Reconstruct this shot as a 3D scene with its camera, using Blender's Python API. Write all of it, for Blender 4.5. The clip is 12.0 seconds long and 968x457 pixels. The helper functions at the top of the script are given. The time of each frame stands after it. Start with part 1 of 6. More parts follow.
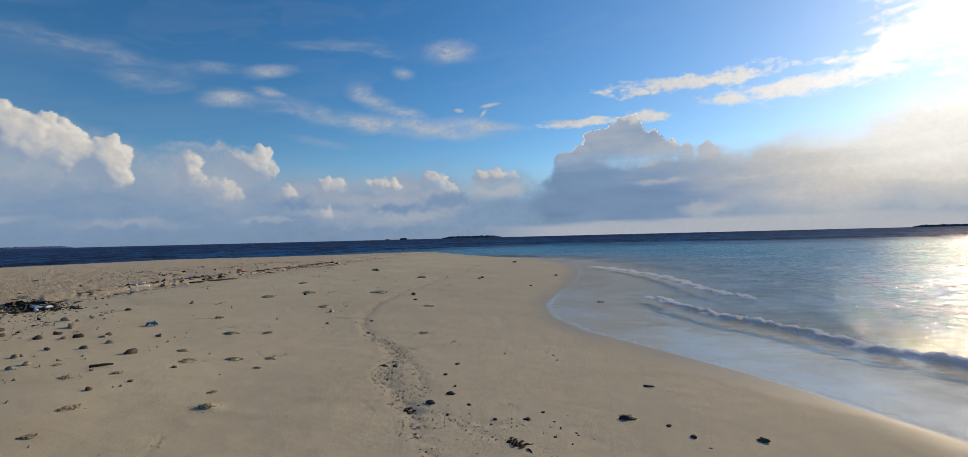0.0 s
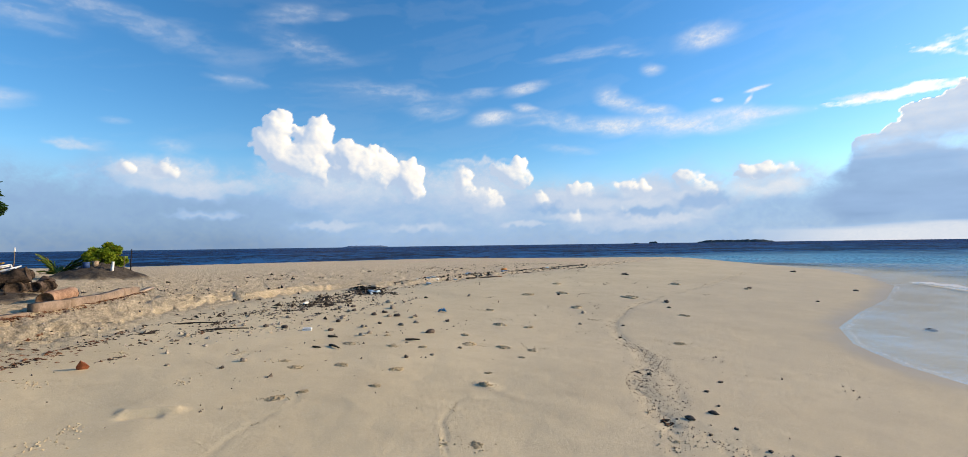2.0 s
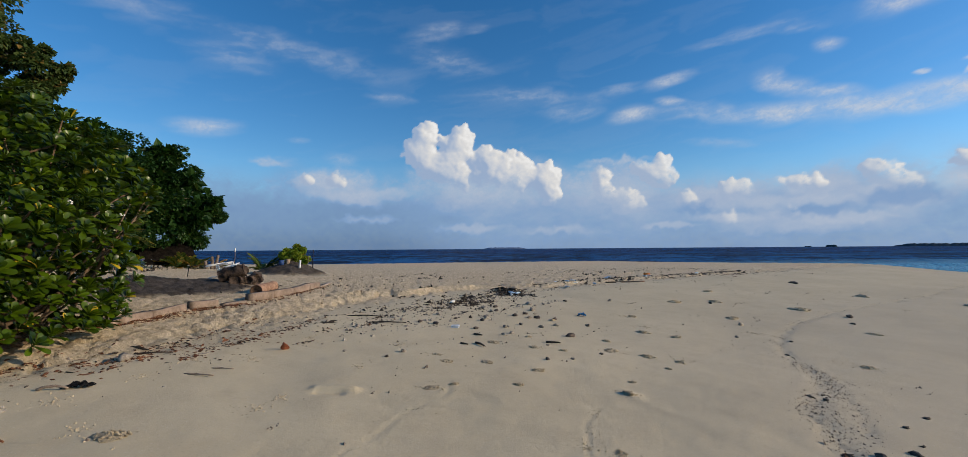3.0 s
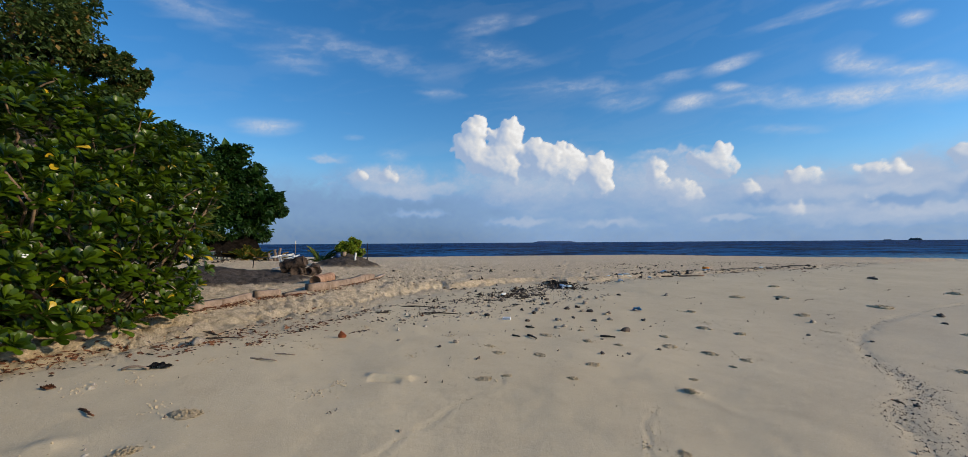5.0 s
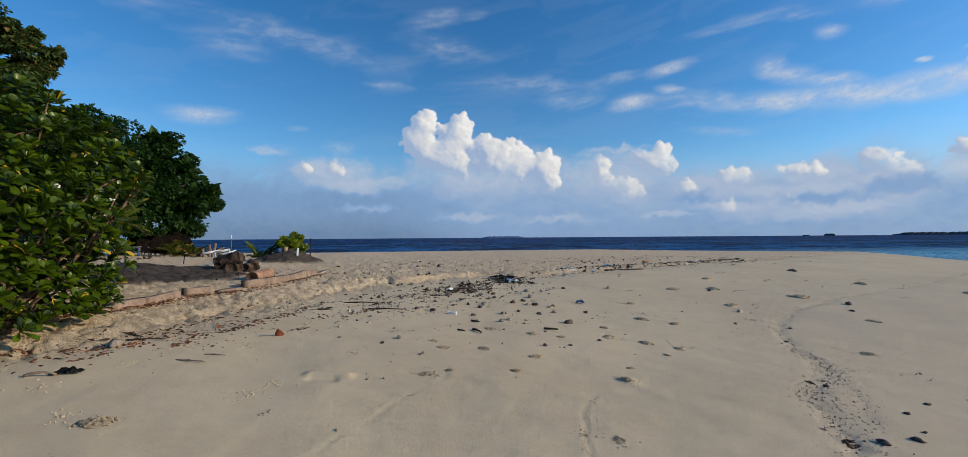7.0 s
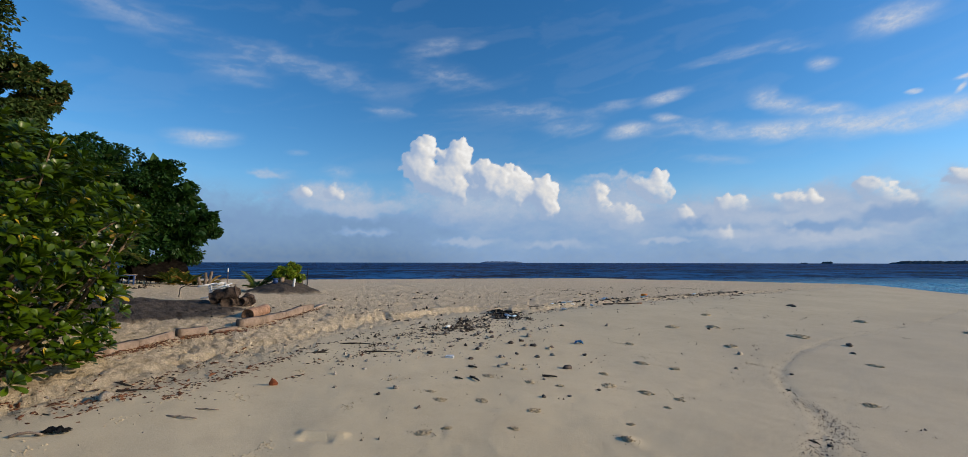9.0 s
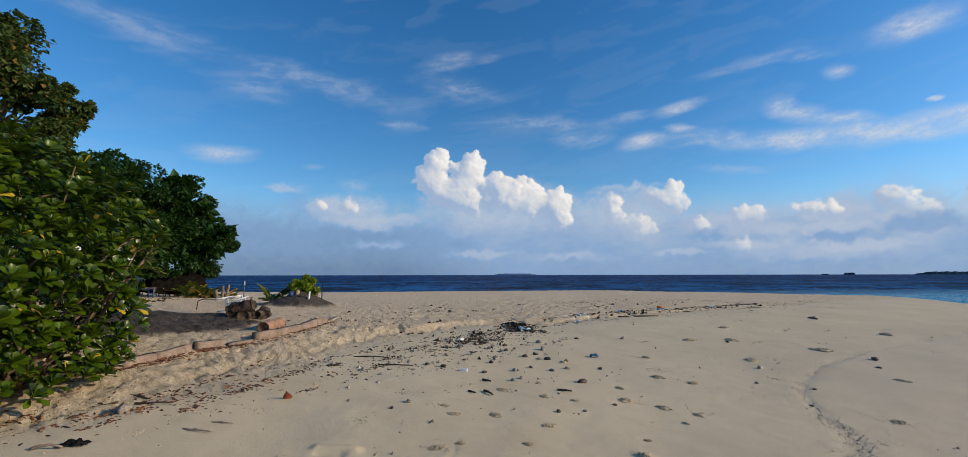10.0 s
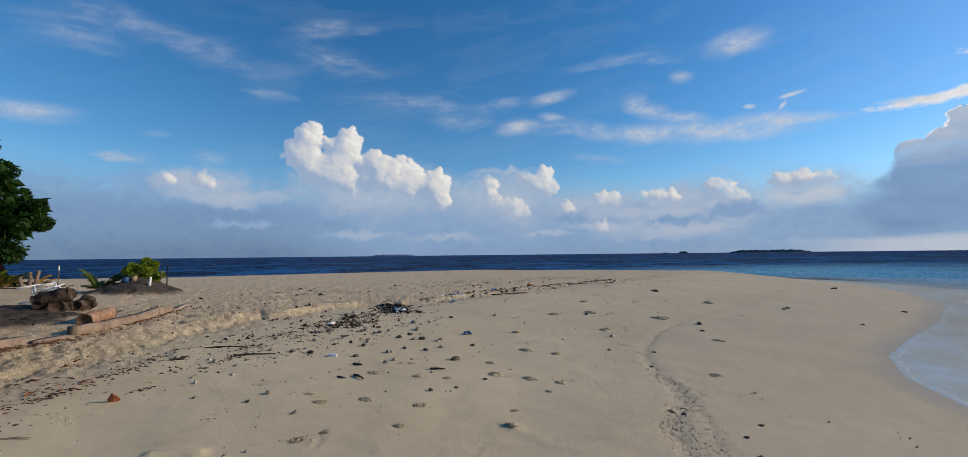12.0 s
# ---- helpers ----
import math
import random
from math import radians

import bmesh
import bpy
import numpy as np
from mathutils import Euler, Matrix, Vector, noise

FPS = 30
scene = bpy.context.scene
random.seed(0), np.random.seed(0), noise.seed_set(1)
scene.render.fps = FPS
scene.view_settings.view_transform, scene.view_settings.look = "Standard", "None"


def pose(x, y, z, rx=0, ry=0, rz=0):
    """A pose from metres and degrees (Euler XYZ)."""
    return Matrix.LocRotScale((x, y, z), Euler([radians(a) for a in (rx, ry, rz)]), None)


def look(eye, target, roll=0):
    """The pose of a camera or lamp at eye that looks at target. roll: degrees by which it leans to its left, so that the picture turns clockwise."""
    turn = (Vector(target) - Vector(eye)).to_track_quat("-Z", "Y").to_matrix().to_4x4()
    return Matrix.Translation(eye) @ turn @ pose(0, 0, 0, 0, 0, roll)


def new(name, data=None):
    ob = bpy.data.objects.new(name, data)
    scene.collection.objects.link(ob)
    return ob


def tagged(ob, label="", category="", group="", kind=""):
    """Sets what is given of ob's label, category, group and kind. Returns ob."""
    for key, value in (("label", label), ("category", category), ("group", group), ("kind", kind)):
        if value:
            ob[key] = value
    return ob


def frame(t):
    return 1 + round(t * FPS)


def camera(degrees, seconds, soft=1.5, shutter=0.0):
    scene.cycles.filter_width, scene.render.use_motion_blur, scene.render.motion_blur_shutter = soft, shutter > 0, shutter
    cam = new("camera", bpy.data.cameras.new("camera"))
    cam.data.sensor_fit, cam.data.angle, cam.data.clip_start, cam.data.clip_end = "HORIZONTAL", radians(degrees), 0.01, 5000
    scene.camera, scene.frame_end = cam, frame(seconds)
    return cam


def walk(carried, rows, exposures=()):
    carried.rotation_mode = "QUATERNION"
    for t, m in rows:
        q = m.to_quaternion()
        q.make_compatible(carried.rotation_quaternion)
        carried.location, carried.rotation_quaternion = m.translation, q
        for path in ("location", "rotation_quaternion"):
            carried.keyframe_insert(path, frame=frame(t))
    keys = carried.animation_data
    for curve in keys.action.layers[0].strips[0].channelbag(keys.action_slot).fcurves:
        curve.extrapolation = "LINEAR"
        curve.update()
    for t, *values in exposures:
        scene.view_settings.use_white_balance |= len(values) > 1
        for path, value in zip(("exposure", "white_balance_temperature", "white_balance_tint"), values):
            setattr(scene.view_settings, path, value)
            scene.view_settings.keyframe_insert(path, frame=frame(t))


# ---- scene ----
cam = camera(92.3, 12.0, soft=0.75)
PATH = [
    (0, (-0.028, 0.977, 1.936), (-0.009, 2.977, 1.974), -1.4),
    (0.5, (-0.022, 0.984, 1.931), (-0.083, 2.983, 1.971), -1.6),
    (1, (-0.038, 0.98, 1.934), (-0.263, 2.967, 1.974), -1.4),
    (1.5, (-0.066, 0.907, 1.948), (-0.636, 2.823, 2.003), -1.1),
    (2, (-0.058, 0.835, 1.961), (-1.035, 2.578, 2.033), -0.8),
    (2.5, (-0.047, 0.775, 1.976), (-1.302, 2.33, 2.059), -0.5),
    (3, (-0.026, 0.719, 1.994), (-1.464, 2.106, 2.081), -0.4),
    (3.2, (-0.042, 0.674, 1.997), (-1.544, 1.992, 2.083), -0.2),
    (4.8, (-0.086, 0.744, 1.968), (-1.684, 1.945, 2.035), -0.3),
    (5, (-0.1, 0.745, 1.963), (-1.678, 1.972, 2.024), -0.4),
    (5.5, (-0.089, 0.759, 1.963), (-1.616, 2.05, 2.011), -0.4),
    (6, (-0.1, 0.762, 1.956), (-1.583, 2.103, 1.995), -0.2),
    (6.5, (-0.087, 0.768, 1.961), (-1.542, 2.139, 1.997), -0.3),
    (7, (-0.083, 0.809, 1.948), (-1.519, 2.2, 1.987), -0.4),
    (7.2, (-0.092, 0.796, 1.964), (-1.499, 2.217, 2.001), -0.4),
    (8.8, (-0.066, 0.822, 2.217), (-1.438, 2.273, 2.328), -0.1),
    (9, (-0.086, 0.798, 2.25), (-1.513, 2.192, 2.396), 0.1),
    (9.5, (-0.092, 0.789, 2.262), (-1.565, 2.13, 2.436), 0.1),
    (10, (-0.083, 0.805, 2.256), (-1.546, 2.154, 2.454), -0.1),
    (10.5, (-0.112, 0.861, 2.25), (-1.463, 2.326, 2.419), -0.4),
    (11, (-0.109, 0.892, 2.243), (-1.328, 2.472, 2.384), -0.7),
    (11.5, (-0.109, 0.93, 2.228), (-1.239, 2.575, 2.356), -0.8),
    (12, (-0.11, 0.93, 2.239), (-1.181, 2.615, 2.352), -0.6),
]
walk(cam, [(t, look(eye, target, roll)) for t, eye, target, roll in PATH],
     [(0.0, -0.76, 6850, 10), (0.8, -0.56, 6950, 10), (1.5, -0.26, 7050, 10), (2.0, 0.08, 7080, 10), (2.5, -0.16, 6850, 10), (3.0, -0.48, 6500, 10), (3.2, -0.48, 6450, 10), (5.0, -0.38, 6450, 10),
      (7.2, -0.42, 6450, 10), (9.0, -0.40, 6520, 10), (10.5, -0.36, 6520, 10), (12.0, -0.5, 6580, 10)])

# ---------------------------------------------------------------- sun, sky
SUN_AZ, SUN_EL = radians(51.5), radians(19.0)
to_sun = Vector((math.sin(SUN_AZ) * math.cos(SUN_EL), math.cos(SUN_AZ) * math.cos(SUN_EL), math.sin(SUN_EL)))
sun = new("sun", bpy.data.lights.new("sun", "SUN"))
sun.data.energy, sun.data.angle, sun.data.color = 5.2, radians(1.5), (1.0, 0.81, 0.57)
sun.matrix_world = look(to_sun * 100, (0, 0, 0))


class Nodes:
    """Short names for building a node tree."""

    def __init__(self, tree):
        self.t = tree

    def add(self, kind, **kw):
        n = self.t.nodes.new(kind)
        for k, v in kw.items():
            if k == "node_tree":
                n.node_tree = v
            elif k == "attribute_name":
                n.attribute_name = v
            else:
                self.put(n.inputs[k.replace("_", " ")], v)
        return n

    def put(self, sock, v):
        if isinstance(v, bpy.types.NodeSocket):
            self.t.links.new(v, sock)
        elif isinstance(v, bpy.types.Node):
            self.t.links.new(v.outputs[0], sock)
        else:
            sock.default_value = v

    def m(self, op, a, b=0.0, c=0.0, clamp=False):
        n = self.t.nodes.new("ShaderNodeMath")
        n.operation, n.use_clamp = op, clamp
        for s, v in zip(n.inputs, (a, b, c)):
            self.put(s, v)
        return n.outputs[0]

    def v(self, op, a, b=(0, 0, 0), out=0):
        n = self.t.nodes.new("ShaderNodeVectorMath")
        n.operation = op
        self.put(n.inputs[0], a)
        self.put(n.inputs[1], b)
        return n.outputs[out]

    def mix(self, fac, a, b):
        n = self.t.nodes.new("ShaderNodeMix")
        n.data_type = "RGBA"
        for s, v in zip((n.inputs[0], n.inputs[6], n.inputs[7]), (fac, a, b)):
            self.put(s, v)
        return n.outputs[2]

    def step(self, x, lo, hi, a=0.0, b=1.0):
        n = self.t.nodes.new("ShaderNodeMapRange")
        n.interpolation_type = "SMOOTHSTEP"
        for s, v in zip(n.inputs, (x, lo, hi, a, b)):
            self.put(s, v)
        return n.outputs[0]

    def noise(self, vec, scale, detail=5.0, rough=0.55, distort=0.0):
        n = self.t.nodes.new("ShaderNodeTexNoise")
        for k, v in (("Vector", vec), ("Scale", scale), ("Detail", detail), ("Roughness", rough), ("Distortion", distort)):
            self.put(n.inputs[k], v)
        return n.outputs[0]


world = bpy.data.worlds.new("sky")
world.use_nodes = True
scene.world = world
world.node_tree.nodes.clear()
w = Nodes(world.node_tree)
way = w.v("NORMALIZE", w.t.nodes.new("ShaderNodeTexCoord").outputs["Generated"])
toward = w.m("MAXIMUM", w.v("DOT_PRODUCT", way, tuple(to_sun), out=1), 0.0)

clear = w.t.nodes.new("ShaderNodeTexSky")
clear.sky_type, clear.sun_disc = "NISHITA", False
clear.sun_elevation, clear.sun_rotation = SUN_EL, SUN_AZ
clear.air_density, clear.dust_density, clear.ozone_density = 1.0, 0.2, 4.0
deep = w.add("ShaderNodeHueSaturation", Hue=0.501, Saturation=1.24, Value=0.192, Color=clear.outputs[0]).outputs[0]
# light scattered by thin cloud in front of the sun
glow = w.m("ADD", w.m("ADD", w.m("MULTIPLY", w.m("POWER", toward, 6.0), 0.15), w.m("MULTIPLY", w.m("POWER", toward, 50.0), 0.12)), w.m("MULTIPLY", w.m("POWER", toward, 420.0), 1.7))
shaded = w.m("ADD", 0.97, w.m("MULTIPLY", toward, 0.18))
deep = w.v("MULTIPLY", deep, w.add("ShaderNodeCombineXYZ", X=shaded, Y=shaded, Z=shaded).outputs[0])
sky = w.v("ADD", deep, w.v("MULTIPLY", w.add("ShaderNodeCombineXYZ", X=glow, Y=glow, Z=glow).outputs[0], (1.0, 0.98, 0.94)))
w.put(w.t.nodes.new("ShaderNodeOutputWorld").inputs[0], w.add("ShaderNodeBackground", Color=sky, Strength=1.0))
world.cycles.sampling_method = "MANUAL"
world.cycles.sample_map_resolution = 512


# ---------------------------------------------------------------- materials
def material(name, rough=0.7, spec=0.4):
    mt = bpy.data.materials.new(name)
    mt.use_nodes = True
    mt.node_tree.nodes.clear()
    k = Nodes(mt.node_tree)
    b = k.t.nodes.new("ShaderNodeBsdfPrincipled")
    b.inputs["Roughness"].default_value = rough
    b.inputs["Specular IOR Level"].default_value = spec
    k.put(k.t.nodes.new("ShaderNodeOutputMaterial").inputs[0], b)
    return mt, k, b


def rgb(r, g, b):
    return (r, g, b, 1.0)


def place(k, kind="Object"):
    if kind == "World":
        return k.t.nodes.new("ShaderNodeNewGeometry").outputs["Position"]
    return k.t.nodes.new("ShaderNodeTexCoord").outputs[kind]


def bump(k, b, height, dist, strength=1.0):
    n = k.add("ShaderNodeBump", Height=height, Distance=dist, Strength=strength)
    k.put(b.inputs["Normal"], n.outputs[0])


def plain(name, a, c, scale=6.0, rough=0.7, spec=0.3, relief=0.004, kind="Object", vary=0.0, metal=0.0):
    """Two tones mottled at two scales, with a fine relief."""
    mt, k, b = material(name, rough, spec)
    p = place(k, kind)
    n1, n2 = k.noise(p, scale, 6.0, 0.6), k.noise(p, scale * 6.3, 4.0, 0.6)
    col = k.mix(k.step(k.m("ADD", k.m("MULTIPLY", n1, 0.65), k.m("MULTIPLY", n2, 0.35)), 0.36, 0.64), rgb(*a), rgb(*c))
    if vary:
        r = k.t.nodes.new("ShaderNodeObjectInfo").outputs["Random"]
        col = k.add("ShaderNodeHueSaturation", Color=col, Value=k.m("ADD", 1 - vary / 2, k.m("MULTIPLY", r, vary))).outputs[0]
    k.put(b.inputs["Base Color"], col)
    b.inputs["Metallic"].default_value = metal
    k.put(b.inputs["Roughness"], k.m("ADD", rough - 0.08, k.m("MULTIPLY", n2, 0.16)))
    bump(k, b, n2, relief)
    return mt


def leaf_material(name, dark, light, old, rough=0.38, spec=0.5, odd=0.05, through_light=0.35):
    """Leaves: each island its own green, a few turning yellow, some light passing through."""
    mt = bpy.data.materials.new(name)
    mt.use_nodes = True
    mt.node_tree.nodes.clear()
    k = Nodes(mt.node_tree)
    b = k.t.nodes.new("ShaderNodeBsdfPrincipled")
    geo = k.t.nodes.new("ShaderNodeNewGeometry")
    r = k.m("FRACT", k.m("ADD", geo.outputs["Random Per Island"], k.m("MULTIPLY", k.t.nodes.new("ShaderNodeObjectInfo").outputs["Random"], 7.31)))
    vein = k.noise(place(k), 30.0, 3.0)
    col = k.mix(k.m("ADD", k.m("MULTIPLY", r, 0.75), k.m("MULTIPLY", vein, 0.3), clamp=True), rgb(*dark), rgb(*light))
    col = k.mix(k.m("GREATER_THAN", k.m("FRACT", k.m("MULTIPLY", r, 13.7)), 1 - odd), col, rgb(*old))
    k.put(b.inputs["Base Color"], col)
    b.inputs["Roughness"].default_value, b.inputs["Specular IOR Level"].default_value = rough, spec
    thin = k.add("ShaderNodeBsdfTranslucent", Color=k.mix(0.5, col, rgb(*light)))
    mixed = k.add("ShaderNodeMixShader")
    mixed.inputs[0].default_value = through_light
    k.put(mixed.inputs[1], b)
    k.put(mixed.inputs[2], thin)
    k.put(k.t.nodes.new("ShaderNodeOutputMaterial").inputs[0], mixed)
    return mt


def sand_material():
    mt, k, b = material("coral_sand", 0.85, 0.25)
    p = place(k, "World")
    rough_land = k.add("ShaderNodeAttribute", attribute_name="rough").outputs["Fac"]
    wet = k.add("ShaderNodeAttribute", attribute_name="wet").outputs["Fac"]
    soil = k.add("ShaderNodeAttribute", attribute_name="soil").outputs["Fac"]
    sheen = k.add("ShaderNodeAttribute", attribute_name="sheen").outputs["Fac"]
    damp = k.add("ShaderNodeAttribute", attribute_name="damp").outputs["Fac"]
    broad, mid, grain = k.noise(p, 0.35, 5.0, 0.6), k.noise(p, 2.6, 6.0, 0.62), k.noise(p, 160.0, 2.0, 0.7)
    col = k.mix(k.step(broad, 0.3, 0.7), rgb(0.550, 0.450, 0.286), rgb(0.620, 0.512, 0.330))
    col = k.mix(k.m("MULTIPLY", k.step(mid, 0.45, 0.72), 0.35), col, rgb(0.48, 0.375, 0.235))
    coarse = k.mix(k.step(k.noise(p, 9.0, 6.0, 0.7), 0.35, 0.7), rgb(0.53, 0.41, 0.255), rgb(0.82, 0.66, 0.44))
    patch = k.noise(k.v("MULTIPLY", p, (1.0, 0.45, 1.0)), 1.1, 5.0, 0.6, 0.6)
    col = k.mix(k.m("MULTIPLY", k.m("MULTIPLY", damp, k.step(patch, 0.25, 0.65, 0.6, 1.0)), 0.42), col, rgb(0.405, 0.350, 0.272))
    col = k.mix(rough_land, col, coarse)
    col = k.mix(k.m("MULTIPLY", k.step(grain, 0.52, 0.75), 0.32), col, rgb(0.28, 0.23, 0.17))
    col = k.mix(k.m("MULTIPLY", k.step(k.noise(p, 42.0, 3.0, 0.7), 0.55, 0.72), 0.30), col, rgb(0.34, 0.27, 0.18))
    col = k.mix(k.m("MULTIPLY", k.step(k.noise(p, 70.0, 2.0, 0.6), 0.60, 0.72), 0.35), col, rgb(0.74, 0.66, 0.52))
    col = k.mix(k.m("ADD", k.m("MULTIPLY", sheen, 0.4), k.m("MULTIPLY", wet, 0.08)), col, rgb(0.30, 0.25, 0.185))
    # soil tone, taken near black so that it carries the bank's shade too
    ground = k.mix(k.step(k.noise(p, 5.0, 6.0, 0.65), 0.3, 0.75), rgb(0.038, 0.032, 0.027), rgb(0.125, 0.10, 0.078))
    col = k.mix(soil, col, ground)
    k.put(b.inputs["Base Color"], col)
    k.put(b.inputs["Roughness"], k.m("SUBTRACT", 0.92, k.m("MULTIPLY", sheen, 0.40)))
    k.put(b.inputs["Specular IOR Level"], k.m("SUBTRACT", k.m("ADD", 0.2, k.m("MULTIPLY", sheen, 0.2)), k.m("MULTIPLY", wet, 0.2)))
    wind = k.noise(k.v("MULTIPLY", p, (1.0, 0.5, 1.0)), 11.0, 4.0, 0.6, 0.4)
    h = k.m("ADD", k.m("ADD", k.m("MULTIPLY", k.noise(p, 30.0, 5.0, 0.7), 0.8), k.m("MULTIPLY", grain, 0.5)), k.m("MULTIPLY", wind, 0.7))
    lumps = k.m("MULTIPLY", k.noise(p, 9.0, 6.0, 0.72), k.m("MULTIPLY", rough_land, 3.4))
    h = k.m("ADD", lumps, k.m("MULTIPLY", h, k.m("SUBTRACT", k.m("ADD", 0.45, k.m("MULTIPLY", rough_land, 2.6)), k.m("MULTIPLY", wet, 0.42))))
    bump(k, b, h, 0.012)
    return mt


def water_material():
    """Clear shallow water over sand that turns turquoise and then dark blue with the depth; foam where the sheet says so."""
    mt = bpy.data.materials.new("sea_water")
    mt.use_nodes = True
    mt.node_tree.nodes.clear()
    k = Nodes(mt.node_tree)
    p = place(k, "World")
    depth = k.add("ShaderNodeAttribute", attribute_name="depth").outputs["Fac"]
    foam = k.add("ShaderNodeAttribute", attribute_name="foam").outputs["Fac"]
    flow = k.add("ShaderNodeMapping", Vector=p, Rotation=(0, 0, radians(32)), Scale=(0.9, 1.0, 1.0)).outputs[0]
    chop = k.noise(flow, 1.5, 4.0, 0.60, 0.5)
    h = k.m("ADD", k.m("ADD", chop, k.m("MULTIPLY", k.noise(p, 0.5, 3.0, 0.5), 0.8)), k.m("MULTIPLY", k.noise(flow, 7.0, 4.0, 0.65), 0.30))
    calm = k.step(depth, 0.03, 0.26, 0.12, 1.0)
    nrm = k.add("ShaderNodeBump", Height=k.m("MULTIPLY", h, calm), Distance=0.15, Strength=1.0).outputs[0]
    body = k.mix(k.step(depth, 0.14, 0.40), rgb(0.36, 0.45, 0.47), rgb(0.085, 0.34, 0.45))
    # dark sides of wavelets painted into the body colour by noise
    ripple_shade = k.step(k.noise(k.v("MULTIPLY", p, (1.2, 0.7, 0)), 3.0, 5.0, 0.66, 0.4), 0.45, 0.55)
    body = k.mix(k.m("MULTIPLY", ripple_shade, k.step(depth, 0.12, 0.35, 0.08, 0.8)), body, rgb(0.016, 0.13, 0.23))
    # light flecks of far wave facets, also put into the body colour
    facets = k.noise(k.v("MULTIPLY", p, (1.0, 1.0, 0)), 0.035, 11.0, 0.90, 0.3)
    crest_glint = k.step(facets, 0.46, 0.56)
    body = k.mix(k.step(depth, 0.7, 1.7), body, k.mix(crest_glint, rgb(0.010, 0.080, 0.16), rgb(0.035, 0.16, 0.27)))
    body = k.mix(k.step(depth, 1.7, 2.5), body, k.mix(crest_glint, rgb(0.0005, 0.010, 0.042), rgb(0.012, 0.105, 0.27)))
    solid = k.add("ShaderNodeBsdfDiffuse", Color=body, Normal=nrm)
    clear_part = k.add("ShaderNodeBsdfTransparent", Color=k.mix(k.step(depth, 0.0, 0.7), rgb(0.93, 0.95, 0.96), rgb(0.50, 0.82, 0.88)))
    mass = k.add("ShaderNodeMixShader", Fac=k.step(depth, 0.08, 0.34))
    k.put(mass.inputs[1], clear_part)
    k.put(mass.inputs[2], solid)
    gloss = k.add("ShaderNodeBsdfGlossy", Color=rgb(1, 1, 1), Roughness=k.step(depth, 0.0, 1.0, 0.06, 0.14), Normal=nrm)
    fres = k.add("ShaderNodeFresnel", IOR=1.33, Normal=nrm)
    far = k.m("MULTIPLY", k.step(depth, 0.0, 0.30, 0.30, 0.28), k.m("MULTIPLY", k.step(depth, 0.5, 1.8, 1.0, 0.6), k.step(depth, 1.75, 2.5, 1.0, 0.42)))
    # sparkle: noise varies the strength of the reflection
    glint = k.step(k.noise(k.v("MULTIPLY", p, (1.0, 1.0, 0)), 0.35, 9.0, 0.80, 0.4), 0.38, 0.62, 0.65, 1.25)
    skin = k.add("ShaderNodeMixShader", Fac=k.m("MULTIPLY", fres, k.m("MULTIPLY", far, glint)))
    k.put(skin.inputs[1], mass)
    k.put(skin.inputs[2], gloss)
    froth = k.add("ShaderNodeMixShader", Fac=0.3)
    level = k.add("ShaderNodeCombineXYZ", X=0.0, Y=0.0, Z=1.0).outputs[0]
    k.put(froth.inputs[1], k.add("ShaderNodeBsdfDiffuse", Color=rgb(0.92, 0.93, 0.94), Normal=level))
    k.put(froth.inputs[2], k.add("ShaderNodeBsdfTranslucent", Color=rgb(0.92, 0.93, 0.94)))
    lace = k.step(k.m("ADD", foam, k.m("MULTIPLY", k.m("SUBTRACT", k.noise(p, 16.0, 6.0, 0.75), 0.5), 3.4)), 0.45, 0.75)
    lace = k.m("MULTIPLY", lace, k.step(foam, 0.02, 0.2, 0.0, 0.88))
    out = k.add("ShaderNodeMixShader", Fac=lace)
    k.put(out.inputs[1], skin)
    k.put(out.inputs[2], froth)
    k.put(k.t.nodes.new("ShaderNodeOutputMaterial").inputs[0], out)
    return mt


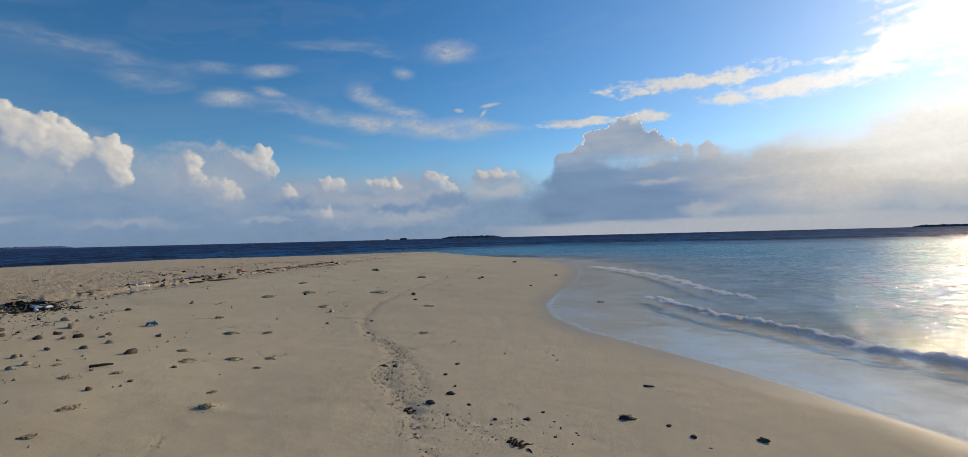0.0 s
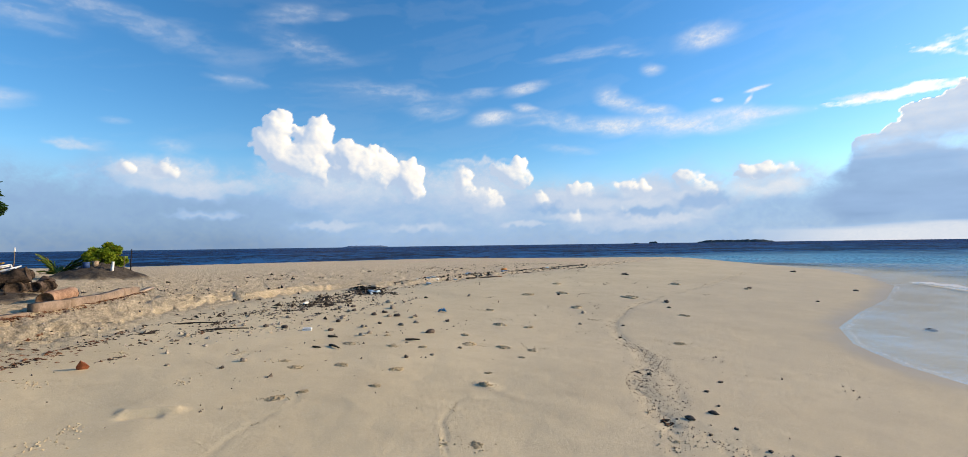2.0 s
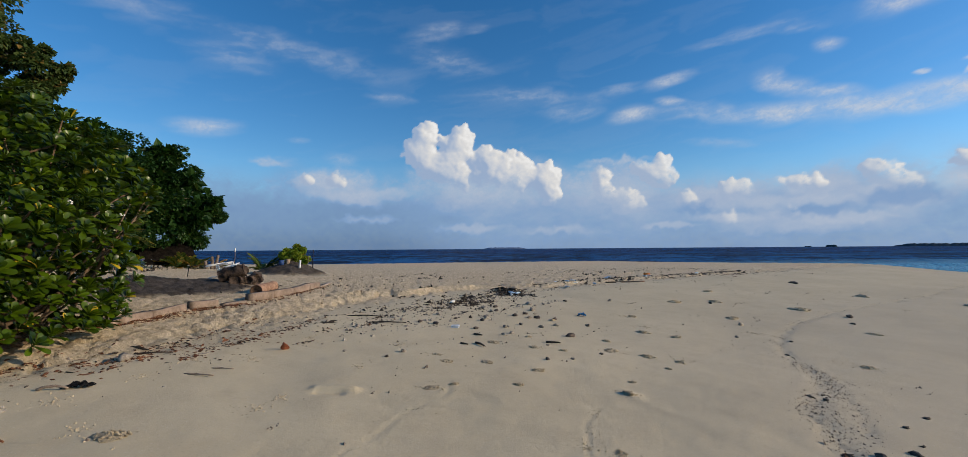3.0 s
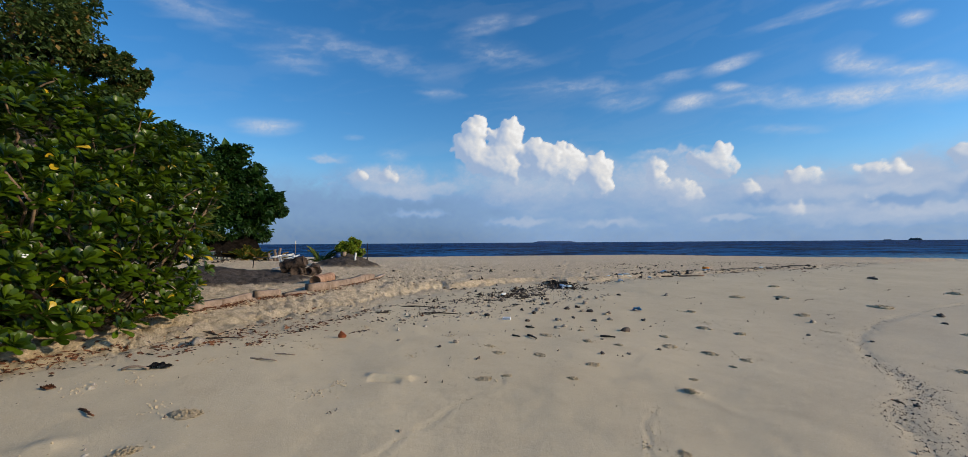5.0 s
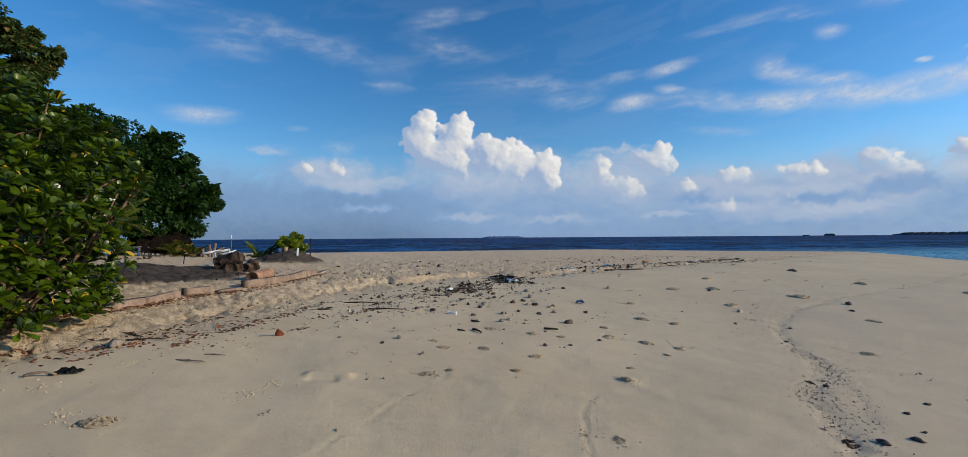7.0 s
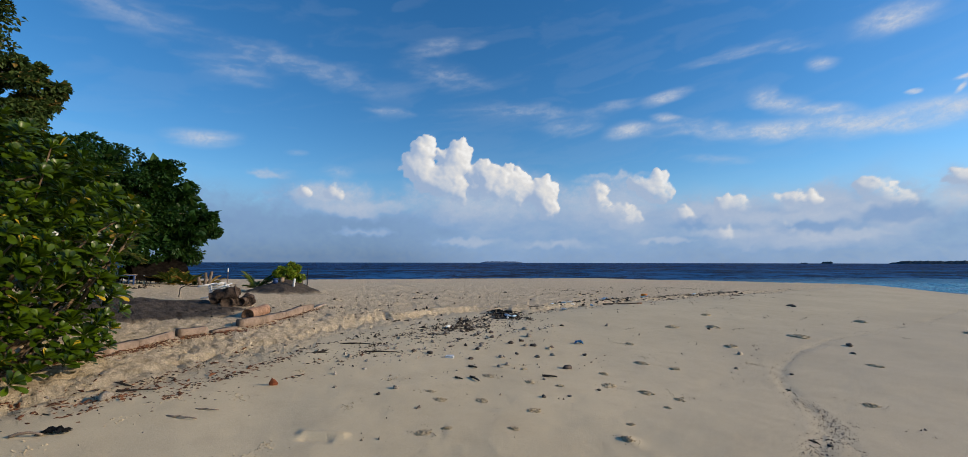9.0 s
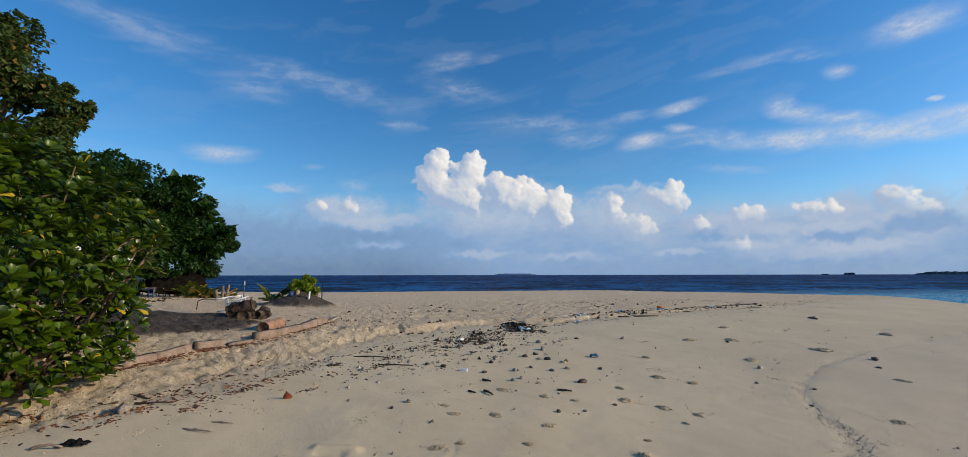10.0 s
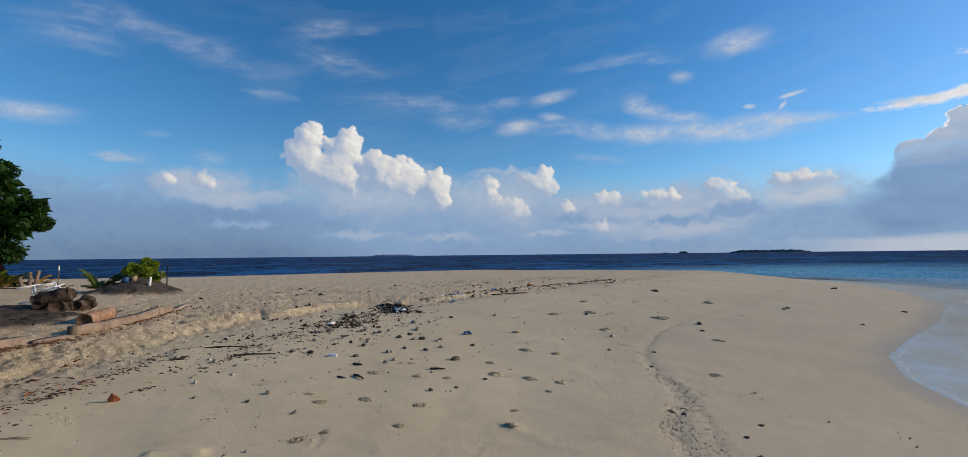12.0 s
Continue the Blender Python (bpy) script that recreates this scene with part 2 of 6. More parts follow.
def cloud_material():
    """Cloud on the sky: covers by its density, from grey-blue in its shaded mass to white where the sun reaches it."""
    mt = bpy.data.materials.new("cloud")
    mt.use_nodes = True
    mt.node_tree.nodes.clear()
    k = Nodes(mt.node_tree)
    cover = k.add("ShaderNodeAttribute", attribute_name="cover").outputs["Fac"]
    lit = k.add("ShaderNodeAttribute", attribute_name="lit").outputs["Fac"]
    # frayed edges and small billows
    p = k.v("MULTIPLY", place(k, "World"), (1 / 4600, 1 / 4600, 1.25 / 4600))
    fray = k.m("SUBTRACT", k.noise(p, 48.0, 9.0, 0.62, 0.5), 0.5)
    knobs = k.m("SUBTRACT", k.noise(p, 95.0, 7.0, 0.60, 0.9), 0.5)
    band = k.m("MULTIPLY", cover, k.m("SUBTRACT", 1.0, cover))
    cover = k.m("ADD", cover, k.m("MULTIPLY", k.m("ADD", fray, k.m("MULTIPLY", knobs, 0.6)), k.m("MULTIPLY", k.m("MULTIPLY", band, k.step(cover, 0.05, 0.6)), 3.0)), clamp=True)
    lit = k.m("ADD", lit, k.m("MULTIPLY", k.m("ADD", k.m("MULTIPLY", knobs, 0.9), k.m("MULTIPLY", fray, 0.6)), k.step(lit, 0.55, 0.95, 0.03, 0.24)))
    col = k.mix(k.m("DIVIDE", lit, 0.5, clamp=True), rgb(0.10, 0.20, 0.39), rgb(0.30, 0.475, 0.775))
    col = k.mix(k.m("DIVIDE", k.m("SUBTRACT", lit, 0.5), 0.5, clamp=True), col, rgb(0.97, 0.96, 0.95))
    col = k.mix(k.m("DIVIDE", k.m("SUBTRACT", lit, 1.0), 1.0, clamp=True), col, rgb(2.4, 2.37, 2.28))
    shine = k.add("ShaderNodeEmission", Color=col, Strength=1.0)
    out = k.add("ShaderNodeMixShader", Fac=cover)
    k.put(out.inputs[1], k.add("ShaderNodeBsdfTransparent"))
    k.put(out.inputs[2], shine)
    k.put(k.t.nodes.new("ShaderNodeOutputMaterial").inputs[0], out)
    mt.cycles.emission_sampling = "NONE"
    return mt


SAND, WATER, CLOUD = sand_material(), water_material(), cloud_material()
CLUMP = plain("dug_sand", (0.44, 0.35, 0.225), (0.58, 0.47, 0.31), 14, 0.9, 0.15, 0.01)
WEED = plain("dried_seaweed", (0.018, 0.014, 0.010), (0.07, 0.05, 0.035), 8, 0.75, 0.3, 0.006)
BARK = plain("grey_brown_bark", (0.10, 0.075, 0.055), (0.24, 0.19, 0.15), 7, 0.85, 0.2, 0.01)
TWIG = plain("shrub_stem", (0.09, 0.06, 0.038), (0.20, 0.14, 0.085), 9, 0.8, 0.2, 0.005)
DEADWOOD = plain("bleached_wood", (0.20, 0.14, 0.095), (0.42, 0.33, 0.25), 6, 0.85, 0.2, 0.008, vary=0.3)
LOGWOOD = plain("red_brown_log", (0.20, 0.11, 0.065), (0.42, 0.26, 0.17), 5, 0.8, 0.2, 0.01)
CUTWOOD = plain("hollow_log_end", (0.05, 0.032, 0.022), (0.16, 0.10, 0.065), 9, 0.9, 0.1, 0.01)
RED_HUSK = plain("red_brown_husk", (0.18, 0.055, 0.028), (0.36, 0.12, 0.055), 9, 0.8, 0.2, 0.006)
HUSK = plain("coconut_husk", (0.02, 0.015, 0.012), (0.12, 0.085, 0.065), 6, 0.9, 0.15, 0.02, vary=0.4)
CONCRETE = plain("weathered_concrete", (0.16, 0.115, 0.082), (0.32, 0.235, 0.175), 3, 0.9, 0.2, 0.01, vary=0.15)
PLASTIC_W = plain("chalky_white_plastic", (0.60, 0.60, 0.58), (0.80, 0.80, 0.79), 4, 0.5, 0.4, 0.001)
PLASTIC_B = plain("blue_plastic", (0.02, 0.16, 0.42), (0.06, 0.34, 0.62), 6, 0.4, 0.5, 0.002)
PLASTIC_C = plain("pale_blue_bottle_plastic", (0.30, 0.45, 0.58), (0.55, 0.66, 0.74), 6, 0.3, 0.5, 0.001)
PLASTIC_O = plain("orange_plastic", (0.62, 0.18, 0.015), (0.80, 0.30, 0.03), 5, 0.45, 0.5, 0.001)
BLACK = plain("black_rag", (0.008, 0.008, 0.009), (0.03, 0.03, 0.03), 10, 0.85, 0.2, 0.01)
BLUE_PAINT = plain("blue_paint", (0.02, 0.05, 0.15), (0.04, 0.09, 0.24), 4, 0.6, 0.3, 0.002)
# palm thatch, the tree's shadow over the shelter darkened into its colour
SHADED_THATCH = plain("tree_shaded_thatch", (0.006, 0.005, 0.004), (0.028, 0.022, 0.017), 5, 0.9, 0.1, 0.03)
DRYLEAF = plain("dry_brown_leaf", (0.06, 0.022, 0.011), (0.22, 0.09, 0.04), 12, 0.8, 0.2, 0.004, vary=0.6)
STONE = plain("coral_stone", (0.16, 0.13, 0.10), (0.42, 0.37, 0.30), 9, 0.9, 0.2, 0.01, vary=0.5)
DARKSTONE = plain("dark_pebble", (0.03, 0.024, 0.02), (0.12, 0.09, 0.07), 9, 0.7, 0.3, 0.01, vary=0.5)
SHRUB = leaf_material("beach_cabbage_leaf", (0.003, 0.016, 0.0015), (0.084, 0.138, 0.003), (0.50, 0.34, 0.02), 0.34, 0.34, 0.012, 0.24)
SHRUB_OLD = leaf_material("yellowing_leaf", (0.40, 0.24, 0.02), (0.62, 0.48, 0.05), (0.35, 0.12, 0.02), 0.45, 0.3, 0.2, 0.3)
CROWN = leaf_material("broad_tree_leaf", (0.006, 0.026, 0.004), (0.030, 0.082, 0.010), (0.10, 0.13, 0.02), 0.5, 0.35, 0.03, 0.25)
CROWN_DRY = leaf_material("olive_tree_leaf", (0.022, 0.050, 0.012), (0.085, 0.125, 0.028), (0.20, 0.13, 0.03), 0.55, 0.3, 0.08, 0.25)
FROND = leaf_material("palm_frond", (0.03, 0.075, 0.012), (0.16, 0.20, 0.025), (0.42, 0.26, 0.04), 0.5, 0.3, 0.12, 0.3)
FROND_OLD = leaf_material("dying_palm_frond", (0.28, 0.17, 0.03), (0.50, 0.33, 0.06), (0.20, 0.10, 0.03), 0.6, 0.2, 0.1, 0.3)
BLOSSOM = plain("white_blossom", (0.70, 0.68, 0.60), (0.85, 0.83, 0.78), 20, 0.6, 0.2, 0.001)
# far woods: blue-grey because the haze in between is mixed into the colour
HAZED_WOOD = plain("haze_tinted_woods", (0.030, 0.050, 0.065), (0.055, 0.080, 0.095), 0.08, 0.95, 0.05, 0.1, "World")


# ---------------------------------------------------------------- mesh helpers
def part(name, bm, mat, parent=None, label="", smooth=True):
    """One mesh object from a bmesh, under a thing or a part."""
    me = bpy.data.meshes.new(name)
    bm.to_mesh(me)
    bm.free()
    return part_data(name, me, mat, parent, label, smooth)


def part_data(name, me, mat, parent=None, label="", smooth=True):
    if mat and not me.materials:
        me.materials.append(mat)
    if smooth:
        me.polygons.foreach_set("use_smooth", [True] * len(me.polygons))
    ob = new(name, me)
    if parent:
        ob.parent = parent
    return tagged(ob, label)


def empty(name, m, label, category, group="", kind=""):
    ob = new(name)
    ob.empty_display_size = 0.1
    ob.matrix_world = m
    return tagged(ob, label, category, group, kind)


def raw(name, verts, faces):
    me = bpy.data.meshes.new(name)
    me.from_pydata(verts, [], faces)
    return me


# terrain shape
def polyline_distance(x, y, pts):
    best = np.full(x.shape, 1e9)
    for (ax, ay), (bx, by) in zip(pts[:-1], pts[1:]):
        dx, dy = bx - ax, by - ay
        t = np.clip(((x - ax) * dx + (y - ay) * dy) / (dx * dx + dy * dy), 0, 1)
        best = np.minimum(best, np.hypot(x - ax - t * dx, y - ay - t * dy))
    return best


def inside(x, y, pts):
    r = np.zeros(x.shape, bool)
    for (ax, ay), (bx, by) in zip(pts, pts[1:] + pts[:1]):
        if ay != by:
            r ^= ((ay > y) != (by > y)) & (x < (bx - ax) * (y - ay) / (by - ay) + ax)
    return r


def smooth(t):
    t = np.clip(t, 0, 1)
    return t * t * (3 - 2 * t)


TABLE = np.random.RandomState(7).rand(256, 256)


def grit(x, y):
    """Smooth value noise, 0 to 1."""
    i, j = np.floor(x).astype(int), np.floor(y).astype(int)
    u, v = x - i, y - j
    u, v = u * u * (3 - 2 * u), v * v * (3 - 2 * v)
    a, b = TABLE[i % 256, j % 256], TABLE[(i + 1) % 256, j % 256]
    c, d = TABLE[i % 256, (j + 1) % 256], TABLE[(i + 1) % 256, (j + 1) % 256]
    return (a * (1 - u) + b * u) * (1 - v) + (c * (1 - u) + d * u) * v


def fractal(x, y, octaves=4, gain=0.5):
    total, amp, norm = 0, 1.0, 0
    for n in range(octaves):
        total = total + amp * grit(x * 2 ** n + 17.3 * n, y * 2 ** n - 9.1 * n)
        norm += amp
        amp *= gain
    return total / norm


FRONT = [(13.4, -57.73), (8.56, -28.69), (7.11, -11.26), (5.46, 0.35), (4.59, 4.23), (4.11, 5.77), (3.63, 7.23), (2.95, 8.68), (2.08, 10.42), (1.74, 11.97), (1.79, 13.91), (2.66, 16.81),
         (4.01, 20.68), (5.46, 26.49), (5.75, 32.3), (4.88, 39.07), (1.3, 45.85), (-4.02, 51.66)]
BACK = [(-4.02, 51.66), (-11.77, 55.53), (-21.45, 54.56), (-31.13, 46.82), (-38.87, 35.2), (-44.68, 24.55), (-52.42, 15.84), (-60.17, 6.16), (-65.97, -11.26), (-71.78, -57.73)]
BERM = [(-4.02, -38.37), (-5.18, -11.26), (-5.96, -3.52), (-6.75, -0.23), (-7.35, 1.1), (-7.9, 2.3), (-8.45, 3.5), (-9.3, 4.7), (-9.98, 5.75), (-10.45, 6.7), (-11.1, 7.9), (-11.12, 9.26), (-11.77, 11.49), (-10.41, 13.91),
        (-10.22, 17.78), (-7.51, 33.27), (-4.99, 44.88)]
LAND = FRONT + BACK[1:]
SCARP_SIDE = BERM + [(-200, 46), (-200, -40)]


def base_height(x, y):
    """Height of the land over the sea, its distance to the water, and its distance up past the foot of the scarp."""
    wob = (fractal(x * 0.8, y * 0.8, 3) - 0.5) * 0.9
    land = np.where(inside(x, y, LAND), 1.0, -1.0)
    df, db = polyline_distance(x, y, FRONT), polyline_distance(x, y, BACK)
    up = np.where(inside(x, y, SCARP_SIDE), 1.0, -1.0) * polyline_distance(x, y, BERM) + wob
    tall = np.interp(y, [-20, 4, 12, 20, 36, 48], [0.82, 0.80, 0.62, 0.60, 0.66, 0.68])
    lip = np.interp(y, [-20, 3, 9, 18, 34], [0.24, 0.22, 0.14, 0.09, 0.03])
    f = df / (df + np.maximum(-up, 0.0) + 1e-6)
    h = tall * (1 - (1 - f) ** 1.25)
    h = np.where(up > 0, tall, h) + lip * (0.7 * smooth((up + 0.1) / np.interp(y, [2, 5, 8], [2.2, 1.1, 0.4])) + 0.3 * smooth((up + 0.1) / 0.22)) + 0.15 * smooth(up / 7) * np.interp(y, [2, 20], [1, 0.3])
    fall = np.interp(np.hypot(x + 14, y - 4), [15, 40], [0.0, 0.16]) * smooth(up / 12)
    h = np.maximum(h - fall, 0.45 * np.minimum(h, 1))
    h = np.minimum(h, 0.75 * (1 - np.exp(-db / 3.5)) + 0.02 + 0.6 * smooth((db - 1) / 7))
    d = np.minimum(df, db)
    deep = np.minimum(0.6 * d, 1.2 + 0.1 * d)
    shoal = np.minimum(np.minimum(0.04 * d, 0.15 + 0.012 * d) + 0.004 * np.maximum(d - 30, 0), 1.75)
    lee = smooth((df - db) / 24 + 0.25)
    out = -(deep * lee + shoal * (1 - lee))
    return np.where(land > 0, h, np.maximum(out, -3.5)), d * land, up
# end of terrain shape


# ---------------------------------------------------------------- ground and sea
EYE_XY = (-0.08, 0.8)


def fan(radii, angles):
    """A polar sheet round the standing place: x, y arrays and the quads."""
    r, a = np.meshgrid(radii, angles, indexing="ij")
    x, y = EYE_XY[0] + r * np.sin(a), EYE_XY[1] + r * np.cos(a)
    n, m = r.shape
    i, j = np.meshgrid(np.arange(n - 1), np.arange(m - 1), indexing="ij")
    i, j = i.ravel(), j.ravel()
    quads = np.stack([i * m + j, i * m + j + 1, (i + 1) * m + j + 1, (i + 1) * m + j], 1)[:, ::-1]
    return x, y, quads


def sheet(name, x, y, z, quads, mat, attributes):
    me = bpy.data.meshes.new(name)
    used, back = np.unique(quads, return_inverse=True)
    co = np.stack([x.ravel()[used], y.ravel()[used], z.ravel()[used]], 1).astype(np.float32)
    quads = back.reshape(-1, 4)
    me.vertices.add(len(co))
    me.vertices.foreach_set("co", co.ravel())
    me.loops.add(quads.size)
    me.loops.foreach_set("vertex_index", quads.ravel().astype(np.int32))
    me.polygons.add(len(quads))
    me.polygons.foreach_set("loop_start", np.arange(0, quads.size, 4, dtype=np.int32))
    me.polygons.foreach_set("loop_total", np.full(len(quads), 4, dtype=np.int32))
    me.update(calc_edges=True)
    for key, values in attributes.items():
        me.attributes.new(key, "FLOAT", "POINT").data.foreach_set("value", values.ravel()[used].astype(np.float32))
    return part_data(name, me, mat)


def angles_of(fine):
    """All round, close together only over the stretch that is looked at."""
    lo, hi = radians(-112), radians(58)
    return np.r_[np.linspace(hi - 2 * math.pi, lo, 70)[:-1], np.linspace(lo, hi, fine)]


# places on the beach: the trail of shell grit left by a tide, the soil banks
TRAIL = [(-0.1, 29.0), (-1.1, 22.0), (-1.9, 18.4), (-2.48, 16.0), (-2.72, 13.4), (-2.72, 12.4), (-2.6, 11.05), (-2.22, 9.7), (-1.9, 9.0), (-1.45, 8.25), (-1.26, 7.5), (-1.26, 6.9), (-1.16, 6.35), (-0.97, 5.92), (-0.79, 5.5), (-0.67, 5.26)]
TRAIL_ARMS = [[(-1.41, 8.39), (-0.99, 7.2), (-0.79, 6.59), (-0.63, 5.86)], [(-0.66, 5.26), (-0.61, 4.92), (-0.51, 4.6), (-0.36, 4.35), (-0.1, 4.05)],
              [(-0.52, 5.39), (-0.33, 5.13), (-0.16, 5.07), (0.05, 5.04), (0.4, 5.1)], [(-0.21, 4.95), (-0.05, 4.81), (0.2, 4.65)]]
FURROW = [(-2.47, 4.6), (-2.39, 4.35), (-2.27, 4.08), (-2.15, 3.93), (-2.05, 3.72), (-1.93, 3.6), (-1.75, 3.3)]
FURROW_2 = [(-3.9, 3.95), (-3.67, 3.7), (-3.53, 3.37), (-3.35, 2.89), (-3.2, 2.5), (-2.9, 2.0)]


def ground_height(x, y):
    h, d, up = base_height(x, y)
    land = smooth(d / 1.2)
    loose = smooth((up + 1.1) / 1.3) * smooth(d / 3.0)
    # footprints and wind-blown lumps on the upper beach, faint swells on the smooth one
    near = 1 / (1 + (np.hypot(x - EYE_XY[0], y - EYE_XY[1]) / 40) ** 2)
    pits = fractal(x * 3.8, y * 3.8, 4, 0.65)
    fine = fractal(x * 9.0, y * 9.0, 3, 0.6)
    h = h + loose * near * ((pits - 0.5) * 0.07 - 0.04 * smooth((0.40 - pits) / 0.10) - 0.035 * smooth((0.42 - fine) / 0.10))
    h = h + land * (1 - loose) * ((fractal(x * 0.7, y * 0.7, 3) - 0.5) * 0.035 + (fractal(x * 5, y * 5, 3) - 0.5) * 0.010)
    # crumbled foot of the scarp
    edge = np.exp(-((up + 0.1) / 0.5) ** 2) * smooth(d / 6)
    h = h + edge * (fractal(x * 5.5, y * 5.5, 4, 0.65) - 0.5) * 0.13
    # low step along the trail, drag marks
    td = polyline_distance(x, y, TRAIL)
    h = h + land * np.exp(-(td / 0.12) ** 2) * ((fractal(x * 14, y * 14, 2) - 0.5) * 0.026 - 0.012)
    for arm in TRAIL_ARMS:
        h = h + land * np.exp(-(polyline_distance(x, y, arm) / 0.07) ** 2) * ((fractal(x * 16, y * 16, 2) - 0.5) * 0.018 - 0.004)
    # a dragged ridge of sand and an old footprint
    rd = polyline_distance(x, y, [(-4.46, 2.72), (-4.36, 2.84), (-4.2, 2.98)])
    h = h + 0.030 * np.exp(-(rd / 0.05) ** 2) - 0.03 * np.exp(-(polyline_distance(x, y, [(-4.34, 2.68), (-4.2, 2.82)]) / 0.05) ** 2)
    h = h + 0.028 * np.exp(-(np.hypot((x + 4.2) / 0.10, (y - 0.38) / 0.13)) ** 2) * (0.7 + 0.6 * fractal(x * 20, y * 20, 2))
    h = h + 0.022 * np.exp(-(np.hypot((x + 2.54) / 0.12, (y - 5.26) / 0.10)) ** 2) * (0.6 + 0.8 * fractal(x * 20, y * 20, 2))
    h = h + 0.0035 * np.exp(-(polyline_distance(x, y, [(-2.5, 5.2), (-2.29, 5.11), (-2.01, 5.05), (-1.74, 5.1)]) / 0.06) ** 2)
    for line in (FURROW, FURROW_2):
        fd = polyline_distance(x + (fractal(x * 3, y * 3, 2) - 0.5) * 0.12, y, line)
        h = h - 0.0032 * np.exp(-(fd / 0.022) ** 2) + 0.0008 * np.exp(-((fd - 0.05) / 0.025) ** 2)
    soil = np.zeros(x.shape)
    for cx, cy, rx, ry, top in SOIL_SHADE:
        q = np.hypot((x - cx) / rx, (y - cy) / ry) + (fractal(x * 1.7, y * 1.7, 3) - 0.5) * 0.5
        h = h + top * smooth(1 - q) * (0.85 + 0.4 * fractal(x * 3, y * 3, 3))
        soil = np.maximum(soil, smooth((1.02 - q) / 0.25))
    return h, d, up, loose, soil


# soil mounds; the low first one also has its shade painted in
SOIL_SHADE = [(-13.7, 2.5, 2.5, 3.0, 0.26), (-20.5, 8.75, 1.9, 1.65, 0.62)]


def ground_at(x, y):
    return float(ground_height(np.array([float(x)]), np.array([float(y)]))[0][0])


radii = np.r_[0.0, np.geomspace(0.8, 85, 440), np.geomspace(90, 4700, 26)]
gx, gy, gq = fan(radii, angles_of(760))
gh, gd, gup, gloose, gsoil_shade = ground_height(gx, gy)
gwet = np.clip(1 - smooth((gd + (fractal(gx * 0.9, gy * 0.9, 3) - 0.5) * 0.8 - 0.15) / 0.75), 0, 1)
tagged(sheet("ground", gx, gy, gh, gq, SAND, {"rough": gloose, "wet": gwet, "sheen": gwet * smooth((gd + 0.04) / 0.12), "soil": gsoil_shade,
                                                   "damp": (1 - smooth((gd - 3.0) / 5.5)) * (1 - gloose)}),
       "pale coral sand beach with a rough upper berm", "beach", kind="structure")

# sea: ripples near the shore, two small waves that break on the sand, then swell to the horizon
WAVES = [([(4.9, 15.6), (5.0, 14.6), (5.05, 13.2), (5.4, 11.5), (5.65, 10.3), (6.0, 9.4), (6.2, 8.5), (6.45, 7.6), (6.8, 6.6)], 0.12, 0.16),
         ([(6.24, 29.39), (7.5, 26.3), (7.98, 21.17), (7.5, 17.78), (7.5, 14.2)], 0.09, 0.24),
         ([(11.47, 4.71), (9.72, 9.07), (10.11, 13.91), (11.27, 21.65)], 0.03, 0.7)]
sea_r = np.r_[np.geomspace(3.0, 130, 380), np.geomspace(135, 4800, 60)]
sx, sy, sq = fan(sea_r, angles_of(700))
sh, sd, sup = base_height(sx, sy)
depth = -sh
dist = np.hypot(sx, sy)
amp = smooth(depth / 0.7) * 0.045
sz = np.zeros(sx.shape)
for n in range(9):
    th, lam = radians(200 + 17 * (n % 5) - 34), 0.7 * 1.45 ** n
    ph = (sx * math.sin(th) + sy * math.cos(th)) * 2 * math.pi / lam + 5 * fractal(sx / (lam * 3), sy / (lam * 3), 2) + n * 1.7
    sz = sz + np.sin(ph) * amp * min(1.0, lam / 6) * smooth((lam * 60 - dist) / (lam * 30)) * 0.9
foam = np.zeros(sx.shape)
for line, top, wide in WAVES:
    wd = polyline_distance(sx + (fractal(sx * 1.5, sy * 1.5, 2) - 0.5) * 0.6 + (fractal(sx * 7, sy * 7, 4, 0.65) - 0.5) * 0.45, sy, line)
    fade = smooth(polyline_distance(sx, sy, [line[0], (line[0][0], line[0][1] + 0.1)]) / 1.5)
    up_h = top * np.exp(-(wd / wide) ** 2) * (0.35 + 1.3 * fractal(sx * 5.0, sy * 5.0, 4, 0.7)) * fade
    sz = sz + up_h
    if wide < 0.5:
        foam = np.maximum(foam, 2.3 * np.exp(-(wd / (wide * 0.9)) ** 2) * fade * (0.55 + 0.45 * smooth(1.6 * fractal(sx * 0.8, sy * 0.8, 2) - 0.25)))
fringe = np.exp(-((sd + 0.06 + (fractal(sx * 2, sy * 2, 2) - 0.5) * 0.1) / 0.05) ** 2)
foam = np.maximum(foam, 0.6 * fringe)
surf = np.exp(-((sd + 1.6 + 1.8 * (fractal(sx * 0.25, sy * 0.25, 3) - 0.5)) / 0.5) ** 2) * smooth((fractal(sx * 0.12 + 5, sy * 0.12, 3) - 0.35) / 0.2) * smooth((-sx - 8) / 8)
foam = np.maximum(foam, 0.95 * surf)
sz = np.where(sd > -0.15, 0.004, sz)
keep = (sd.ravel()[sq] < 0.6).any(1)
sea = sheet("sea", sx, sy, sz, sq[keep], WATER, {"depth": depth, "foam": foam})
tagged(sea, "clear turquoise shallows turning into dark blue open sea", "sea", kind="structure")



# ---------------------------------------------------------------- clouds
def soft_max(fields, k=7.0):
    return np.log(sum(np.exp(k * f) for f in fields)) / k


